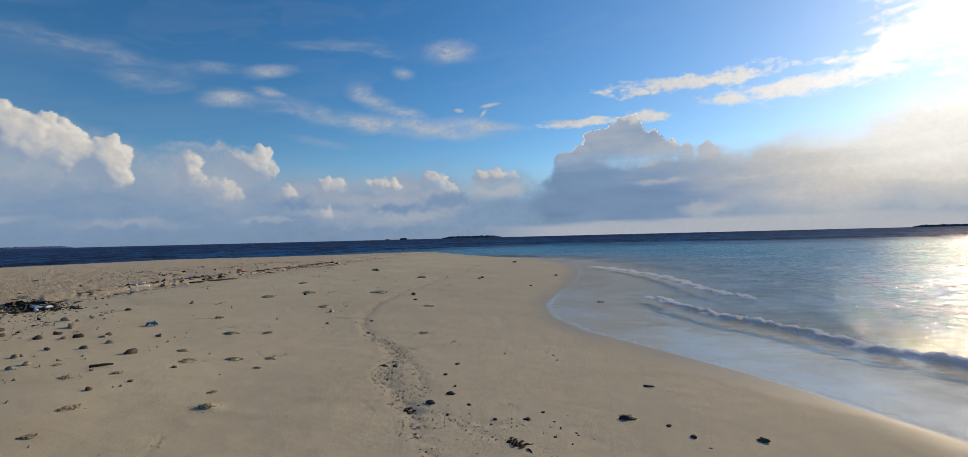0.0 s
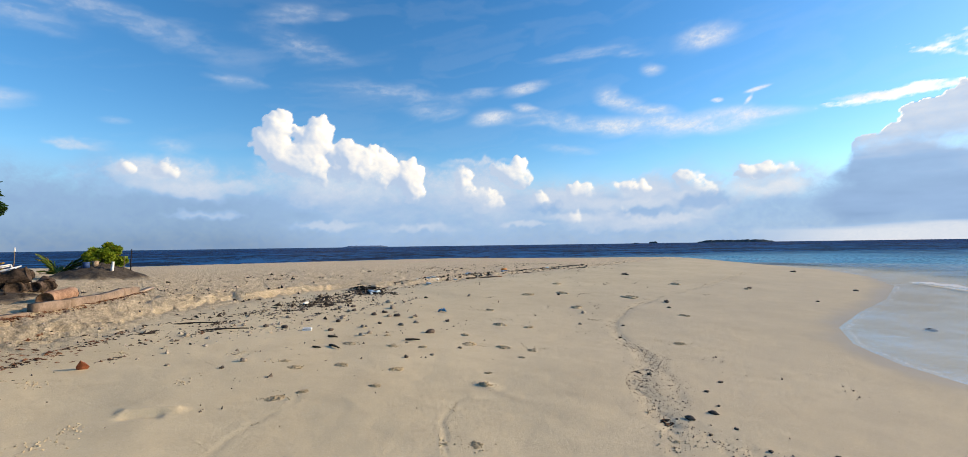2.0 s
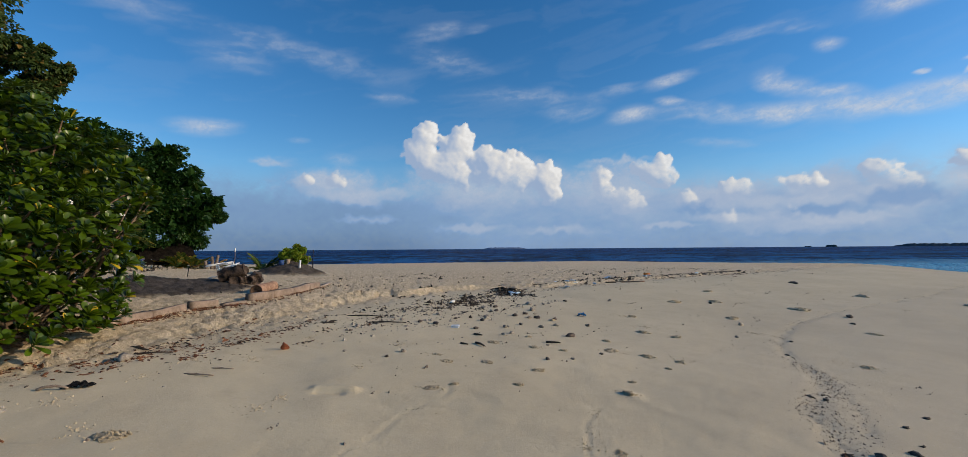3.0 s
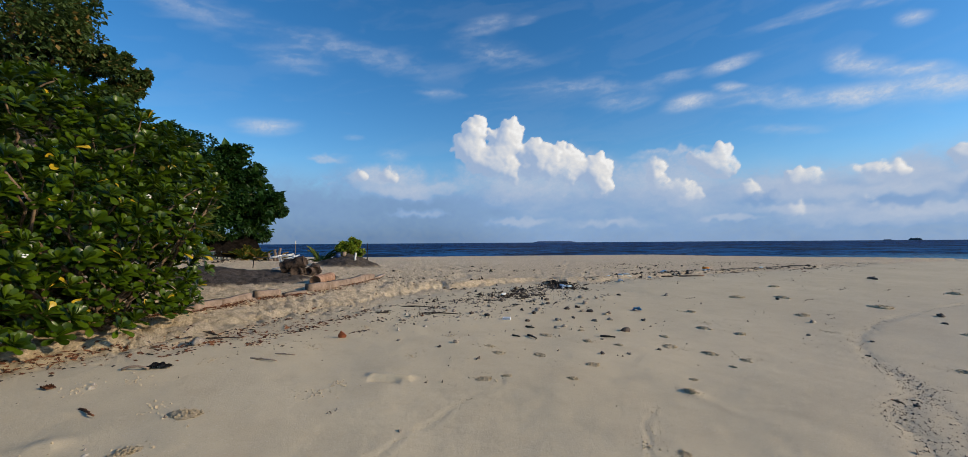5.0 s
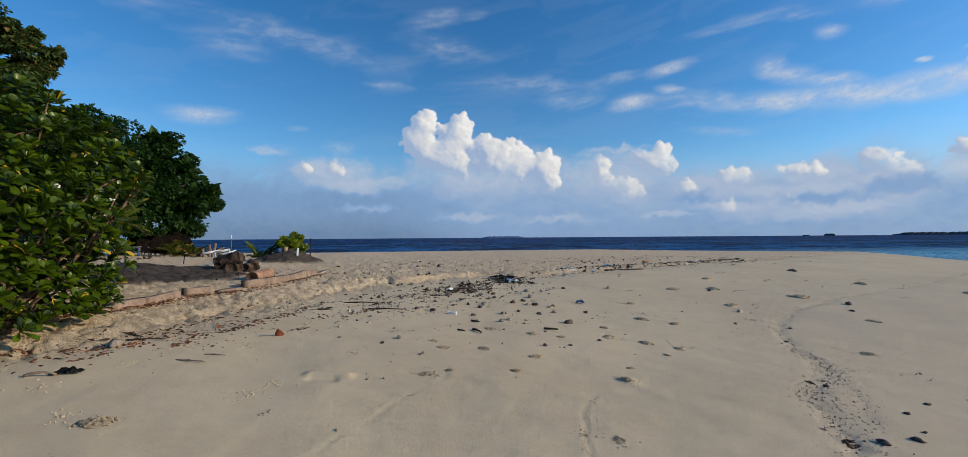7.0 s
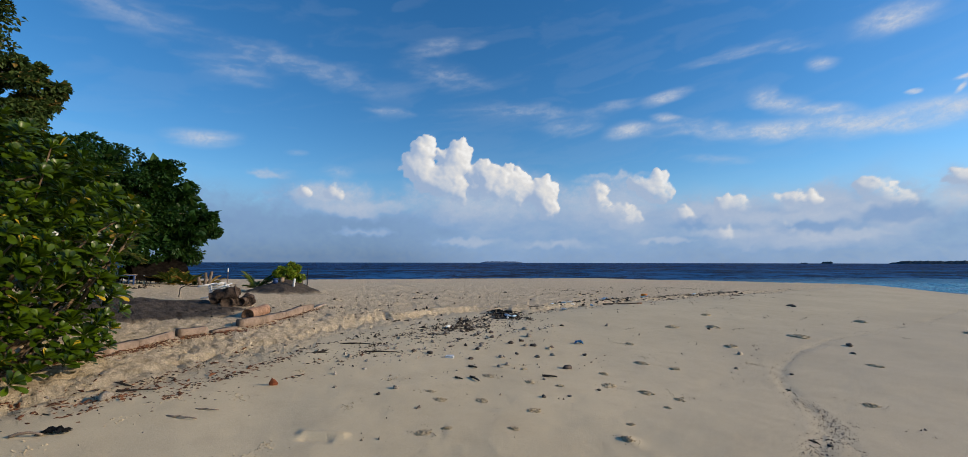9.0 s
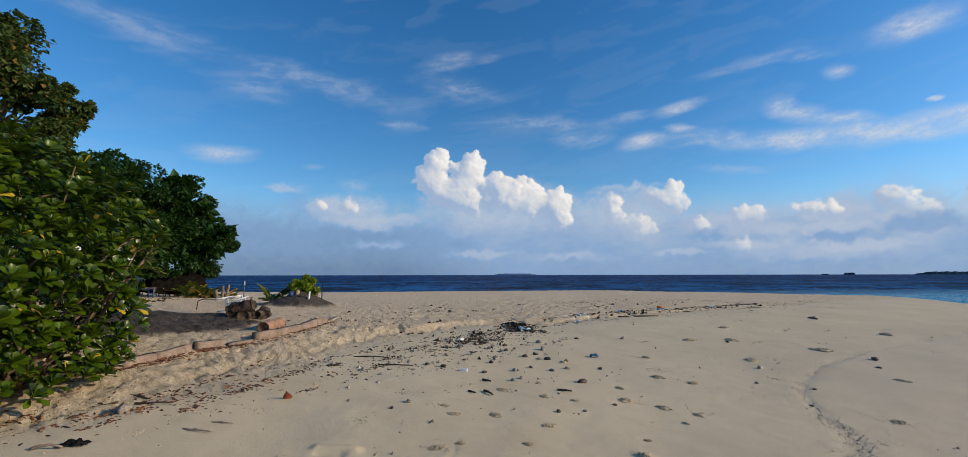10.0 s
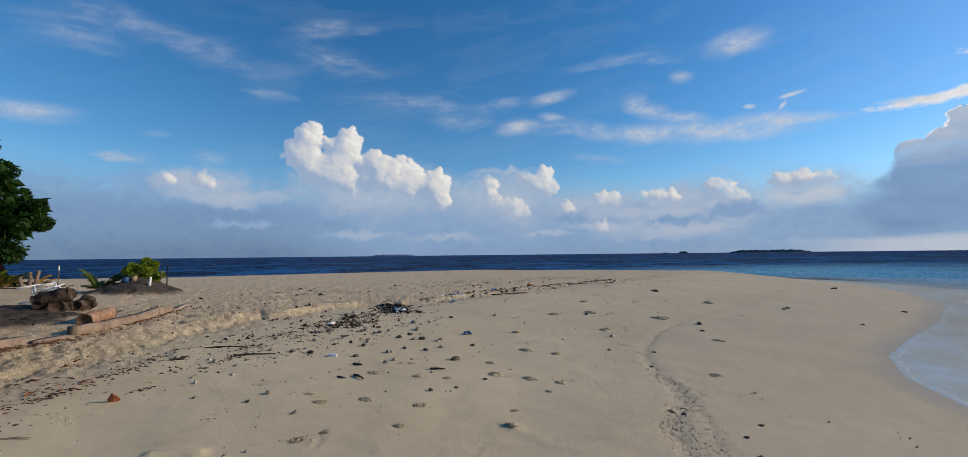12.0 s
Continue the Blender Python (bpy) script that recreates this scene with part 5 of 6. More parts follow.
slim_pole(*around(-74.5, 16.4, 0)[:2], 0.92, 0.012, BARK, "thin brown pole with a white tip stuck in sand", PLASTIC_W)
slim_pole(*around(-66.4, 22.0, 0)[:2], 0.82, 0.022, BLACK, "black post standing at the soil mound")
slim_pole(*around(-66.9, 21.8, 0)[:2], 0.55, 0.012, BARK, "thin dry twig stuck in the soil mound")
slim_pole(*around(-67.8, 21.2, 0)[:2], 0.34, 0.05, PLASTIC_W, "short white pipe post on the soil mound")


def little_box(x, y, sx_, sy_, sz_, mat, rz, label):
    root = empty("crate", on_ground(x, y, -0.01, rz), label, "crate")
    body = part("body", box_bm(sx_, sy_, sz_, None, 0.015), mat, root)
    part("rim", box_bm(sx_ + 0.03, sy_ + 0.03, 0.03, pose(0, 0, sz_ - 0.035), 0.008), mat, body)
    return root


little_box(*around(-69.05, 21.6, 0)[:2], 0.16, 0.15, 0.2, DEADWOOD, 20, "small cream-coloured box on the soil mound")
little_box(*around(-69.7, 21.6, 0)[:2], 0.22, 0.18, 0.22, BLUE_PAINT, -15, "dark blue plastic crate on the soil mound")
little_box(-10.6, 21.6, 0.26, 0.18, 0.12, PLASTIC_O, 35, "orange plastic crate washed up on the beach")


# ---------------------------------------------------------------- palms, seedlings, bushes
def frond_mesh(rnd, length, leaflets, droop, width):
    """A feather leaf along +x: a bowed rib and two rows of drooping leaflets."""
    verts, faces = [], []
    for i in range(leaflets):
        t = 0.12 + 0.88 * i / leaflets
        x = length * math.sin(droop * t) / droop
        z = -length * (1 - math.cos(droop * t)) / droop
        ln = width * math.sin(math.pi * (0.15 + 0.8 * t)) ** 0.7 * rnd.uniform(0.85, 1.1)
        for side in (-1, 1):
            tip = Vector((x + ln * 0.75, side * ln * 0.8, z - ln * rnd.uniform(0.2, 0.55)))
            root_p = Vector((x, 0, z))
            mid = root_p.lerp(tip, 0.5) + Vector((0, 0, ln * 0.12))
            w_l = 0.055 * ln + 0.008
            base = len(verts)
            verts += [tuple(root_p), tuple(mid + Vector((w_l, -w_l * side, 0))), tuple(tip), tuple(mid - Vector((w_l, -w_l * side, 0)))]
            faces.append((base, base + 1, base + 2, base + 3))
    n = 8
    base = len(verts)
    for i in range(n + 1):
        t = i / n
        x, z = length * math.sin(droop * t) / droop, -length * (1 - math.cos(droop * t)) / droop
        r = 0.018 * (1 - 0.8 * t) * max(0.5, length)
        verts += [(x, -r, z), (x, 0, z + r), (x, r, z)]
    for i in range(n):
        q = base + 3 * i
        faces += [(q, q + 3, q + 4, q + 1), (q + 1, q + 4, q + 5, q + 2)]
    return raw("frond", verts, faces)


def young_palm(x, y, seed, trunk_h, fronds, length, label, name="palm_seedling", old=0.0, group=""):
    rnd = random.Random(seed)
    root = empty(name, on_ground(x, y, -0.02), label, "palm", group)
    if trunk_h:
        part("trunk", tube(bent_line(rnd, (0, 0, 0), (0.1, 0.05, trunk_h), 0, 6, 0.03), 0.09, 0.06, 9), BARK, root)
    for i in range(fronds):
        rise = radians(rnd.uniform(25, 80)) if i % 4 else radians(rnd.uniform(-5, 30))
        aged = rnd.random() < old
        me = frond_mesh(rnd, length * rnd.uniform(0.75, 1.1), 16, rnd.uniform(0.5, 1.3), length * 0.34)
        ob = part_data("frond", me, FROND_OLD if aged else FROND, root, "yellowed drooping frond" if aged else "")
        ob.matrix_local = pose(0.1 if trunk_h else 0, 0.05 if trunk_h else 0, trunk_h * 0.98 + 0.04, 0, -math.degrees(rise), 360 * i / fronds + rnd.uniform(-15, 15))
    return root


young_palm(*around(-71.6, 22.6, 0)[:2], 41, 0.0, 10, 0.95, "small dark green coconut palm seedling in sand")
young_palm(-26.4, 3.35, 42, 1.5, 13, 1.7, "young coconut palm with yellowing fronds under the trees", "young_palm", 0.3)
for k, (az_, d_, s_) in enumerate(((-79.6, 30.5, 0.8), (-78.9, 31, 0.9), (-78.2, 30.2, 0.7), (-77.6, 31, 0.8), (-76.0, 30.6, 0.7), (-80.4, 31.2, 0.9))):
    young_palm(*around(az_, d_, 0)[:2], 50 + k, 0.0, 8, s_ * 1.15, "small palm seedling growing at the edge of trees", old=0.35, group="palm seedlings under the trees")


def small_bush(x, y, lobes, seed, count, leaf, mat, label):
    rnd = random.Random(seed)
    z = ground_at(x, y)
    root = empty("bush", pose(x, y, z - 0.02), label, "bush")
    world_lobes = [(x + a, y + b, z + c, rx, ry, rz) for a, b, c, rx, ry, rz in lobes]
    verts, faces = crown_mesh(rnd, world_lobes, count, leaf, root.matrix_world.inverted(), 0.2)
    part_data("crown", raw("crown", verts, faces), mat, root, "", False)
    for k in range(7):
        a, b, c, rx, ry, rz = lobes[k % len(lobes)]
        part("stem", tube(bent_line(rnd, (rnd.uniform(-.1, .1), rnd.uniform(-.1, .1), 0), (a + rnd.uniform(-.3, .3), b + rnd.uniform(-.3, .3), c), 0, 5, 0.06), 0.018, 0.006, 5), TWIG, root)
    return root


GREEN_BUSH = leaf_material("light_green_bush_leaf", (0.12, 0.20, 0.02), (0.34, 0.42, 0.04), (0.40, 0.30, 0.03), 0.45, 0.4, 0.06, 0.35)
small_bush(*around(-68.2, 22.4, 0)[:2], [(0, 0, 0.42, 0.45, 0.42, 0.36), (0.05, -0.3, 0.32, 0.36, 0.30, 0.28), (0, 0.3, 0.32, 0.36, 0.32, 0.28)], 61, 900, 0.13, GREEN_BUSH,
           "small yellow-green bush growing on the soil mound")
# low growth under the far trees, along the back of the shrub
for k, (az_, d_, w_b, h_b) in enumerate(((-87.5, 29, 1.6, 1.0), (-91, 27, 2.2, 1.6), (-95, 24, 2.6, 2.2), (-90, 34, 3.0, 2.4), (-97, 14, 2.0, 2.6), (-102, 12, 2.2, 3.0))):
    bx_, by_ = around(az_, d_, 0)[:2]
    small_bush(bx_, by_, [(0, 0, h_b * 0.5, w_b * 0.5, w_b * 0.5, h_b * 0.5), (0.3, -0.5, h_b * 0.4, w_b * 0.4, w_b * 0.4, h_b * 0.4)], 70 + k, 700, 0.2, CROWN,
               "dark green undergrowth beneath the trees")


# ---------------------------------------------------------------- shelter and benches under the trees
def shelter(x, y, rz):
    rnd = random.Random(8)
    root = empty("thatch_shelter", on_ground(x, y, -0.03, rz), "low thatched shelter with leaning poles under the tree, coloured as in its shade", "shelter")
    for side in (-1, 1):
        bm = bmesh.new()
        n = 12
        rows = []
        for i in range(n + 1):
            t = i / n
            sag = 0.12 * math.sin(math.pi * t)
            rows.append([bm.verts.new(((t - 0.5) * 2.7, side * d * 1.25, 1.65 - d * 1.35 - sag + rnd.uniform(-.05, .05))) for d in (0.0, 0.35, 0.7, 1.0)])
        for a, b in zip(rows[:-1], rows[1:]):
            for j in range(3):
                bm.faces.new((a[j], b[j], b[j + 1], a[j + 1]))
        bmesh.ops.solidify(bm, geom=bm.faces[:], thickness=0.09)
        part("thatch", bm, SHADED_THATCH, root)
    for k in range(12):
        xk = -1.4 + 0.26 * k
        part("leaning_pole", rod((xk, 1.15 + rnd.uniform(-.2, .3), 0), (xk + rnd.uniform(-.35, .35), rnd.uniform(-.1, .25), rnd.uniform(1.2, 1.9)), 0.03), BARK, root)
    for k in range(4):
        me = frond_mesh(rnd, 1.3, 14, 0.7, 0.4)
        ob = part_data("dry_frond", me, FROND_OLD, root, "dry brown palm frond")
        ob.matrix_local = pose(-0.8 + 0.5 * k, 0.3, 1.4, 0, 40 + 10 * k, 70 + 20 * k)
    return root


shelter(*around(-80.8, 32.0, 0)[:2], 100)


def bench(x, y, rz, mat, label, wide=1.3, high=0.42):
    root = empty("bench", on_ground(x, y, -0.02, rz), label, "bench", "benches under the trees")
    for k in range(3):
        part("plank", box_bm(wide, 0.11, 0.03, pose(0, -0.13 + 0.13 * k, high), 0.005), mat, root)
    for xk in (-wide * 0.42, wide * 0.42):
        for yk in (-0.14, 0.14):
            part("leg", box_bm(0.05, 0.05, high, pose(xk, yk, 0)), mat, root)
        part("brace", box_bm(0.04, 0.3, 0.05, pose(xk, 0, high * 0.5)), mat, root)
    return root


bench(-28.8, 4.0, 128, BLUE_PAINT, "blue-painted low bench in the shade of trees", 1.6, 0.45)
bench(*around(-82.0, 31.0, 0)[:2], 75, PLASTIC_C, "small pale blue stool beside the shelter", 0.4, 0.45)
bench(*around(-83.4, 30.5, 0)[:2], 95, BARK, "grey wooden bench in the shade of trees", 1.2, 0.5)
for k, (az_, h_) in enumerate(((-76.9, 0.5), (-76.45, 0.75), (-76.15, 0.8))):
    x_, y_ = around(az_, 29.8, 0)[:2]
    root_ = empty("stake", on_ground(x_, y_, -0.04), "bleached wooden stake standing in the sand", "stake", "bleached stakes")
    part("post", tube(bent_line(random.Random(k), (0, 0, 0), (0.05, 0.12 * (k - 1), h_), 0, 5, 0.05), 0.10, 0.07, 8), BARK, root_)


# ---------------------------------------------------------------- washed-up things on the smooth sand
def clump_mesh(seed, spread):
    """Pellets of dug sand thrown in a small uneven heap."""
    rnd = random.Random(seed)
    bms = []
    mound = lump_bm(rnd, spread * 0.95, spread * 0.7, 0.22, 0.35, 3)
    bms.append(mound)
    for k in range(46):
        a, d = rnd.uniform(0, 6.28), spread * rnd.random() ** 0.7 * 0.95
        r = rnd.uniform(0.05, 0.15) * (1.2 - 0.4 * d / spread)
        b = lump_bm(rnd, r * 1.2, r, r * 0.8, 0.3, 1)
        b.transform(Matrix.Translation((d * math.cos(a), d * 0.72 * math.sin(a), 0.20 * math.sqrt(max(0, 1 - (d / spread) ** 2)) + r * 0.2)))
        bms.append(b)
    bm = merged(bms)
    me = bpy.data.meshes.new("sand_clump")
    bm.to_mesh(me)
    bm.free()
    return me


CLUMPS = [clump_mesh(s, sp) for s, sp in ((1, 0.8), (2, 1.1), (3, 0.7), (4, 1.3))]


def sand_clump(x, y, size, kind=0):
    ob = part_data("sand_clump", CLUMPS[kind % 4], CLUMP)
    rnd = random.Random(int(x * 991 + y * 37))
    ob.matrix_world = on_ground(x, y, -0.01, rnd.uniform(0, 360)) @ Matrix.Diagonal((size * 0.88, size * 0.88, size * 0.95, 1))
    tagged(ob, "small heap of dug-up sand pellets on smooth beach", "sand heap", "dug sand heaps")


for args in ((-3.39, 4.45, .10, 0), (-3.64, 5.08, .11, 1), (-3.73, 9.10, .16, 0), (-2.54, 5.22, .12, 2), (-4.11, 6.22, .11, 0), (-4.24, 4.81, .10, 3), (-5.06, 6.56, .11, 2),
             (-3.29, 7.11, .13, 1), (-3.78, 6.95, .13, 3), (-4.30, 8.95, .15, 1), (-4.22, 7.56, .13, 0), (-2.79, 6.72, .09, 2), (-4.54, 4.40, .09, 3), (-4.85, 4.51, .08, 1), (-3.78, 3.89, .09, 0),
             (-5.05, 5.74, .11, 3), (-4.46, 5.98, .10, 1), (-5.88, 13.9, .22, 1), (-5.42, 10.62, .17, 0), (-1.87, 3.89, .07, 3), (-2.06, 3.76, .05, 1), (-2.77, 5.72, .09, 0), (-1.11, 9.58, .12, 3),
             (-2.87, 7.23, .10, 1), (-3.84, 3.63, .09, 3), (-4.81, 7.36, .11, 0), (-6.03, 8.46, .13, 2), (-6.53, 8.31, .11, 0), (-4.27, 1.13, .12, 3), (-3.82, 0.78, .10, 1),
             (-3.9, 12.5, .2, 1), (-3.2, 15.5, .25, 3), (-5.2, 15, .22, 1), (-6.3, 17.5, .25, 0), (-1.4, 13.0, .14, 3), (-2.5, 20.4, .25, 1), (-0.05, 20.6, .2, 0)):
    sand_clump(*args)


def bits(name, mat, label, category, rows, kind="stuff"):
    """Many small scraps in one mesh: rows of (x, y, length, width, height, lift)."""
    rnd = random.Random(len(rows))
    xs, ys = np.array([r[0] for r in rows]), np.array([r[1] for r in rows])
    zs = ground_height(xs, ys)[0]
    verts, faces = [], []
    for (x, y, ln, wd, ht, lift), z in zip(rows, zs):
        m = Matrix.Translation((x, y, z + lift)) @ Euler((rnd.uniform(-.3, .3), rnd.uniform(-.3, .3), rnd.uniform(0, 6.28))).to_matrix().to_4x4()
        base = len(verts)
        j = lambda: rnd.uniform(0.7, 1.25)
        pts = [(-ln / 2 * j(), 0, 0), (0, -wd / 2 * j(), 0), (ln / 2 * j(), 0, 0), (0, wd / 2 * j(), 0), (ln * 0.1 * j(), 0, ht * j()), (0, 0, -ht * 0.5)]
        verts.extend(tuple(m @ Vector(p)) for p in pts)
        for a, b in ((0, 1), (1, 2), (2, 3), (3, 0)):
            faces += [(base + a, base + b, base + 4), (base + b, base + a, base + 5)]
    ob = part_data(name, raw(name, verts, faces), mat, None, "", False)
    return tagged(ob, label, category, kind=kind)


def along(line, rnd):
    """A random point of a polyline, and the way across it."""
    seg = [(a, b, math.hypot(b[0] - a[0], b[1] - a[1])) for a, b in zip(line[:-1], line[1:])]
    d = rnd.uniform(0, sum(s[2] for s in seg))
    for a, b, ln in seg:
        if d <= ln:
            t = d / ln
            return a[0] + (b[0] - a[0]) * t, a[1] + (b[1] - a[1]) * t, (b[1] - a[1]) / ln, -(b[0] - a[0]) / ln
        d -= ln
    return (*line[-1], 1, 0)


def strew(rnd, line, count, offset, spread, lo, hi, slim=0.5, tall=0.22):
    """Scraps along a line: part of them washed together in small drifts, the rest by themselves."""
    rows = []
    while len(rows) < count:
        x, y, nx, ny = along(line, rnd)
        d = offset + rnd.gauss(0, spread)
        drift = rnd.randint(4, 16) if rnd.random() < 0.14 else 1
        reach = rnd.uniform(0.06, 0.25)
        for _ in range(drift):
            s = rnd.uniform(lo, hi) * (0.45 + 1.2 * rnd.random() ** 3)
            # drifts are drawn out along the line
            u, v = (rnd.gauss(0, reach * 1.6), rnd.gauss(0, reach * 0.5)) if drift > 1 else (0, 0)
            rows.append((x + nx * (d + v) - ny * u, y + ny * (d + v) + nx * u, s, s * slim * rnd.uniform(0.4, 1.3), s * tall * rnd.uniform(0.5, 1.5), 0.0))
    return rows


rnd0 = random.Random(77)
LOWER = [(-5.0, -3.0), (-6.3, 0.6), (-7.0, 1.9), (-7.6, 3.3), (-8.4, 5.2), (-9.2, 7.6), (-9.6, 9.6), (-10.2, 11.8), (-10.4, 14.5), (-10.3, 18.0), (-9.2, 24), (-7.2, 34)]
MID = LOWER[3:8]
bits("seaweed_litter", WEED, "dark dried seaweed and husk scraps along the tide line", "seaweed",
     strew(rnd0, LOWER, 900, 0.1, 0.4, 0.015, 0.09) + strew(rnd0, LOWER[2:], 420, 0.8, 0.8, 0.015, 0.07) + strew(rnd0, MID, 420, 0.4, 0.6, 0.015, 0.09)
     + strew(rnd0, [(-10.9, 12.2), (-10.1, 11.5), (-9.5, 11.2)], 900, 0.0, 0.22, 0.03, 0.15, 0.35, 0.3) + strew(rnd0, [(-9.9, 10.2), (-9.4, 9.2), (-8.8, 8.0)], 620, 0.0, 0.35, 0.02, 0.10, 0.4, 0.4) + strew(rnd0, [(-9.6, 9.6), (-8.0, 7.4), (-7.4, 5.6)], 420, 0.0, 0.7, 0.015, 0.08, 0.4, 0.4)
     + strew(rnd0, [(-10.9, 15), (-10.6, 16.5), (-10.6, 19), (-9.6, 23.5), (-8.6, 28)], 650, 0.0, 0.25, 0.03, 0.15, 0.4, 0.35))
bits("seaweed_strands", WEED, "dark stringy seaweed strands in the tide line", "seaweed",
     strew(rnd0, LOWER, 260, 0.15, 0.35, 0.10, 0.32, 0.10, 0.06) + strew(rnd0, [(-10.9, 12.2), (-10.1, 11.5), (-9.5, 11.2)], 160, 0.0, 0.25, 0.12, 0.4, 0.10, 0.15)
     + strew(rnd0, [(-9.8, 9.8), (-8.6, 8.0), (-8.0, 6.0)], 160, 0.1, 0.5, 0.10, 0.3, 0.12, 0.08) + strew(rnd0, [(-10.9, 15), (-10.6, 19), (-8.6, 28)], 160, 0.0, 0.25, 0.15, 0.4, 0.12, 0.1))
bits("coral_gravel", STONE, "grey coral rubble and shell grit scattered on sand", "gravel",
     strew(rnd0, MID, 420, 1.0, 0.9, 0.03, 0.09, 0.8, 0.35) + strew(rnd0, [(-10.5, 11.9), (-9.5, 11.2), (-9.2, 9.0)], 160, 0.1, 0.4, 0.02, 0.08, 0.8, 0.5) + strew(rnd0, LOWER, 260, 0.6, 0.9, 0.02, 0.08, 0.8, 0.35) + strew(rnd0, TRAIL, 420, 0.0, 0.10, 0.006, 0.022, 0.8, 0.35))
bits("leaf_litter", DRYLEAF, "brown dry leaf litter along the kerbs and shrub", "leaf litter",
     strew(rnd0, [(-8.35, 0.95), (-8.72, 1.60), (-9.12, 2.05), (-9.53, 2.66), (-9.62, 3.16), (-10.0, 3.74)], 2600, 0.17, 0.06, 0.02, 0.075, 0.5, 0.12)
     + strew(rnd0, [(-10.03, 3.78), (-10.40, 4.38), (-11.12, 5.07), (-12.06, 5.85), (-12.84, 6.52)], 1300, 0.15, 0.05, 0.02, 0.075, 0.5, 0.12)
     + strew(rnd0, [(-6.2, -1.5), (-6.8, 0.0), (-6.9, 1.2), (-6.9, 2.4), (-7.3, 3.3)], 750, 0.10, 0.24, 0.02, 0.11, 0.45, 0.12) + strew(rnd0, LOWER, 220, 0.3, 0.7, 0.03, 0.11, 0.4, 0.2))
# drifts of brown leaves and dark strands, as (x, y, length, width, count, dark share)
leaf_rows, weed_rows = [], []
for cx, cy, ln, wd, n, dark in ((-6.78, 2.65, .45, .10, 130, .5), (-7.25, 4.99, .5, .10, 110, .8), (-7.78, 5.44, .4, .08, 70, .9), (-6.59, 1.47, .45, .14, 160, .25), (-6.86, .63, .5, .14, 170, .2),
                                (-6.2, 1.25, .2, .06, 40, .3), (-7.1, 1.9, .5, .15, 130, .35), (-7.6, 2.6, .4, .12, 100, .4), (-6.5, 0.0, .5, .16, 170, .2), (-7.4, 3.6, .45, .12, 110, .6), (-8.0, 4.2, .35, .10, 70, .5),
                                (-6.3, 2.0, .25, .08, 50, .4), (-6.4, 3.4, .2, .06, 40, .6), (-8.6, 6.6, .5, .14, 110, .9), (-6.2, -0.6, .5, .2, 140, .2), (-7.0, 4.0, .2, .08, 40, .7), (-8.3, 3.3, .3, .1, 60, .3),
                                (0.23, 4.62, .10, .05, 90, .6), (-0.73, 5.36, .08, .05, 70, .5), (-0.55, 5.54, .05, .03, 25, .7), (-1.3, 6.98, .06, .03, 30, .7)):
    for _ in range(n * 2 // 3):
        u_, v_ = rnd0.gauss(0, ln * 0.5), rnd0.gauss(0, wd * 0.6)
        s_ = rnd0.uniform(0.02, 0.085)
        (weed_rows if rnd0.random() < dark else leaf_rows).append((cx - 0.45 * u_ + 0.9 * v_, cy + 0.9 * u_ + 0.45 * v_, s_, s_ * rnd0.uniform(0.15, 0.6), s_ * 0.18, 0.0))
bits("leaf_drifts", DRYLEAF, "brown dry leaves washed together in small drifts", "leaf litter", leaf_rows)
bits("weed_drifts", WEED, "dark seaweed and bark scraps in small drifts", "seaweed", weed_rows)
rows_p = []
for cx, cy, rr in ((-4.27, 1.13, .20), (-4.53, 0.96, .16), (-5.38, 0.86, .20), (-5.37, 0.46, .24), (-3.82, 0.78, .16), (-4.25, 2.12, .24), (-5.73, 1.51, .18), (-3.84, 3.63, .20), (-4.85, 4.51, .16),
                   (-4.42, 2.35, .16), (-5.05, 5.74, .2), (-4.46, 5.98, .2), (-3.77, 6.95, .22), (-2.06, 3.76, .10), (-1.87, 3.89, .12), (-5.9, 2.6, .2), (-4.9, 3.4, .18), (-6.2, 2.0, .25), (-5.6, 4.4, .2),
                   (-2.54, 5.22, .2), (-3.64, 5.08, .14), (-3.73, 9.1, .25), (-6.6, 3.6, .25), (-2.9, 7.4, .2), (-1.11, 9.58, .3), (-0.6, 4.9, .25), (-4.6, 9.6, .3), (-5.5, 10.5, .3), (-3.0, 11.0, .3), (-4.0, 0.2, .25)):
    for _ in range(int(220 * rr)):
        a_, d_ = rnd0.uniform(0, 6.28), abs(rnd0.gauss(0, rr * 0.6))
        s_ = rnd0.uniform(0.008, 0.028)
        rows_p.append((cx + d_ * math.cos(a_), cy + 0.8 * d_ * math.sin(a_), s_, s_ * 0.8, s_ * 0.45, 0.0))
bits("sand_pellets", CLUMP, "scattered pellets of sand dug up by crabs", "sand pellets",
     rows_p + strew(rnd0, FURROW, 240, 0.0, 0.018, 0.004, 0.014, 0.8, 0.5) + strew(rnd0, FURROW_2, 160, 0.0, 0.03, 0.004, 0.014, 0.8, 0.5))
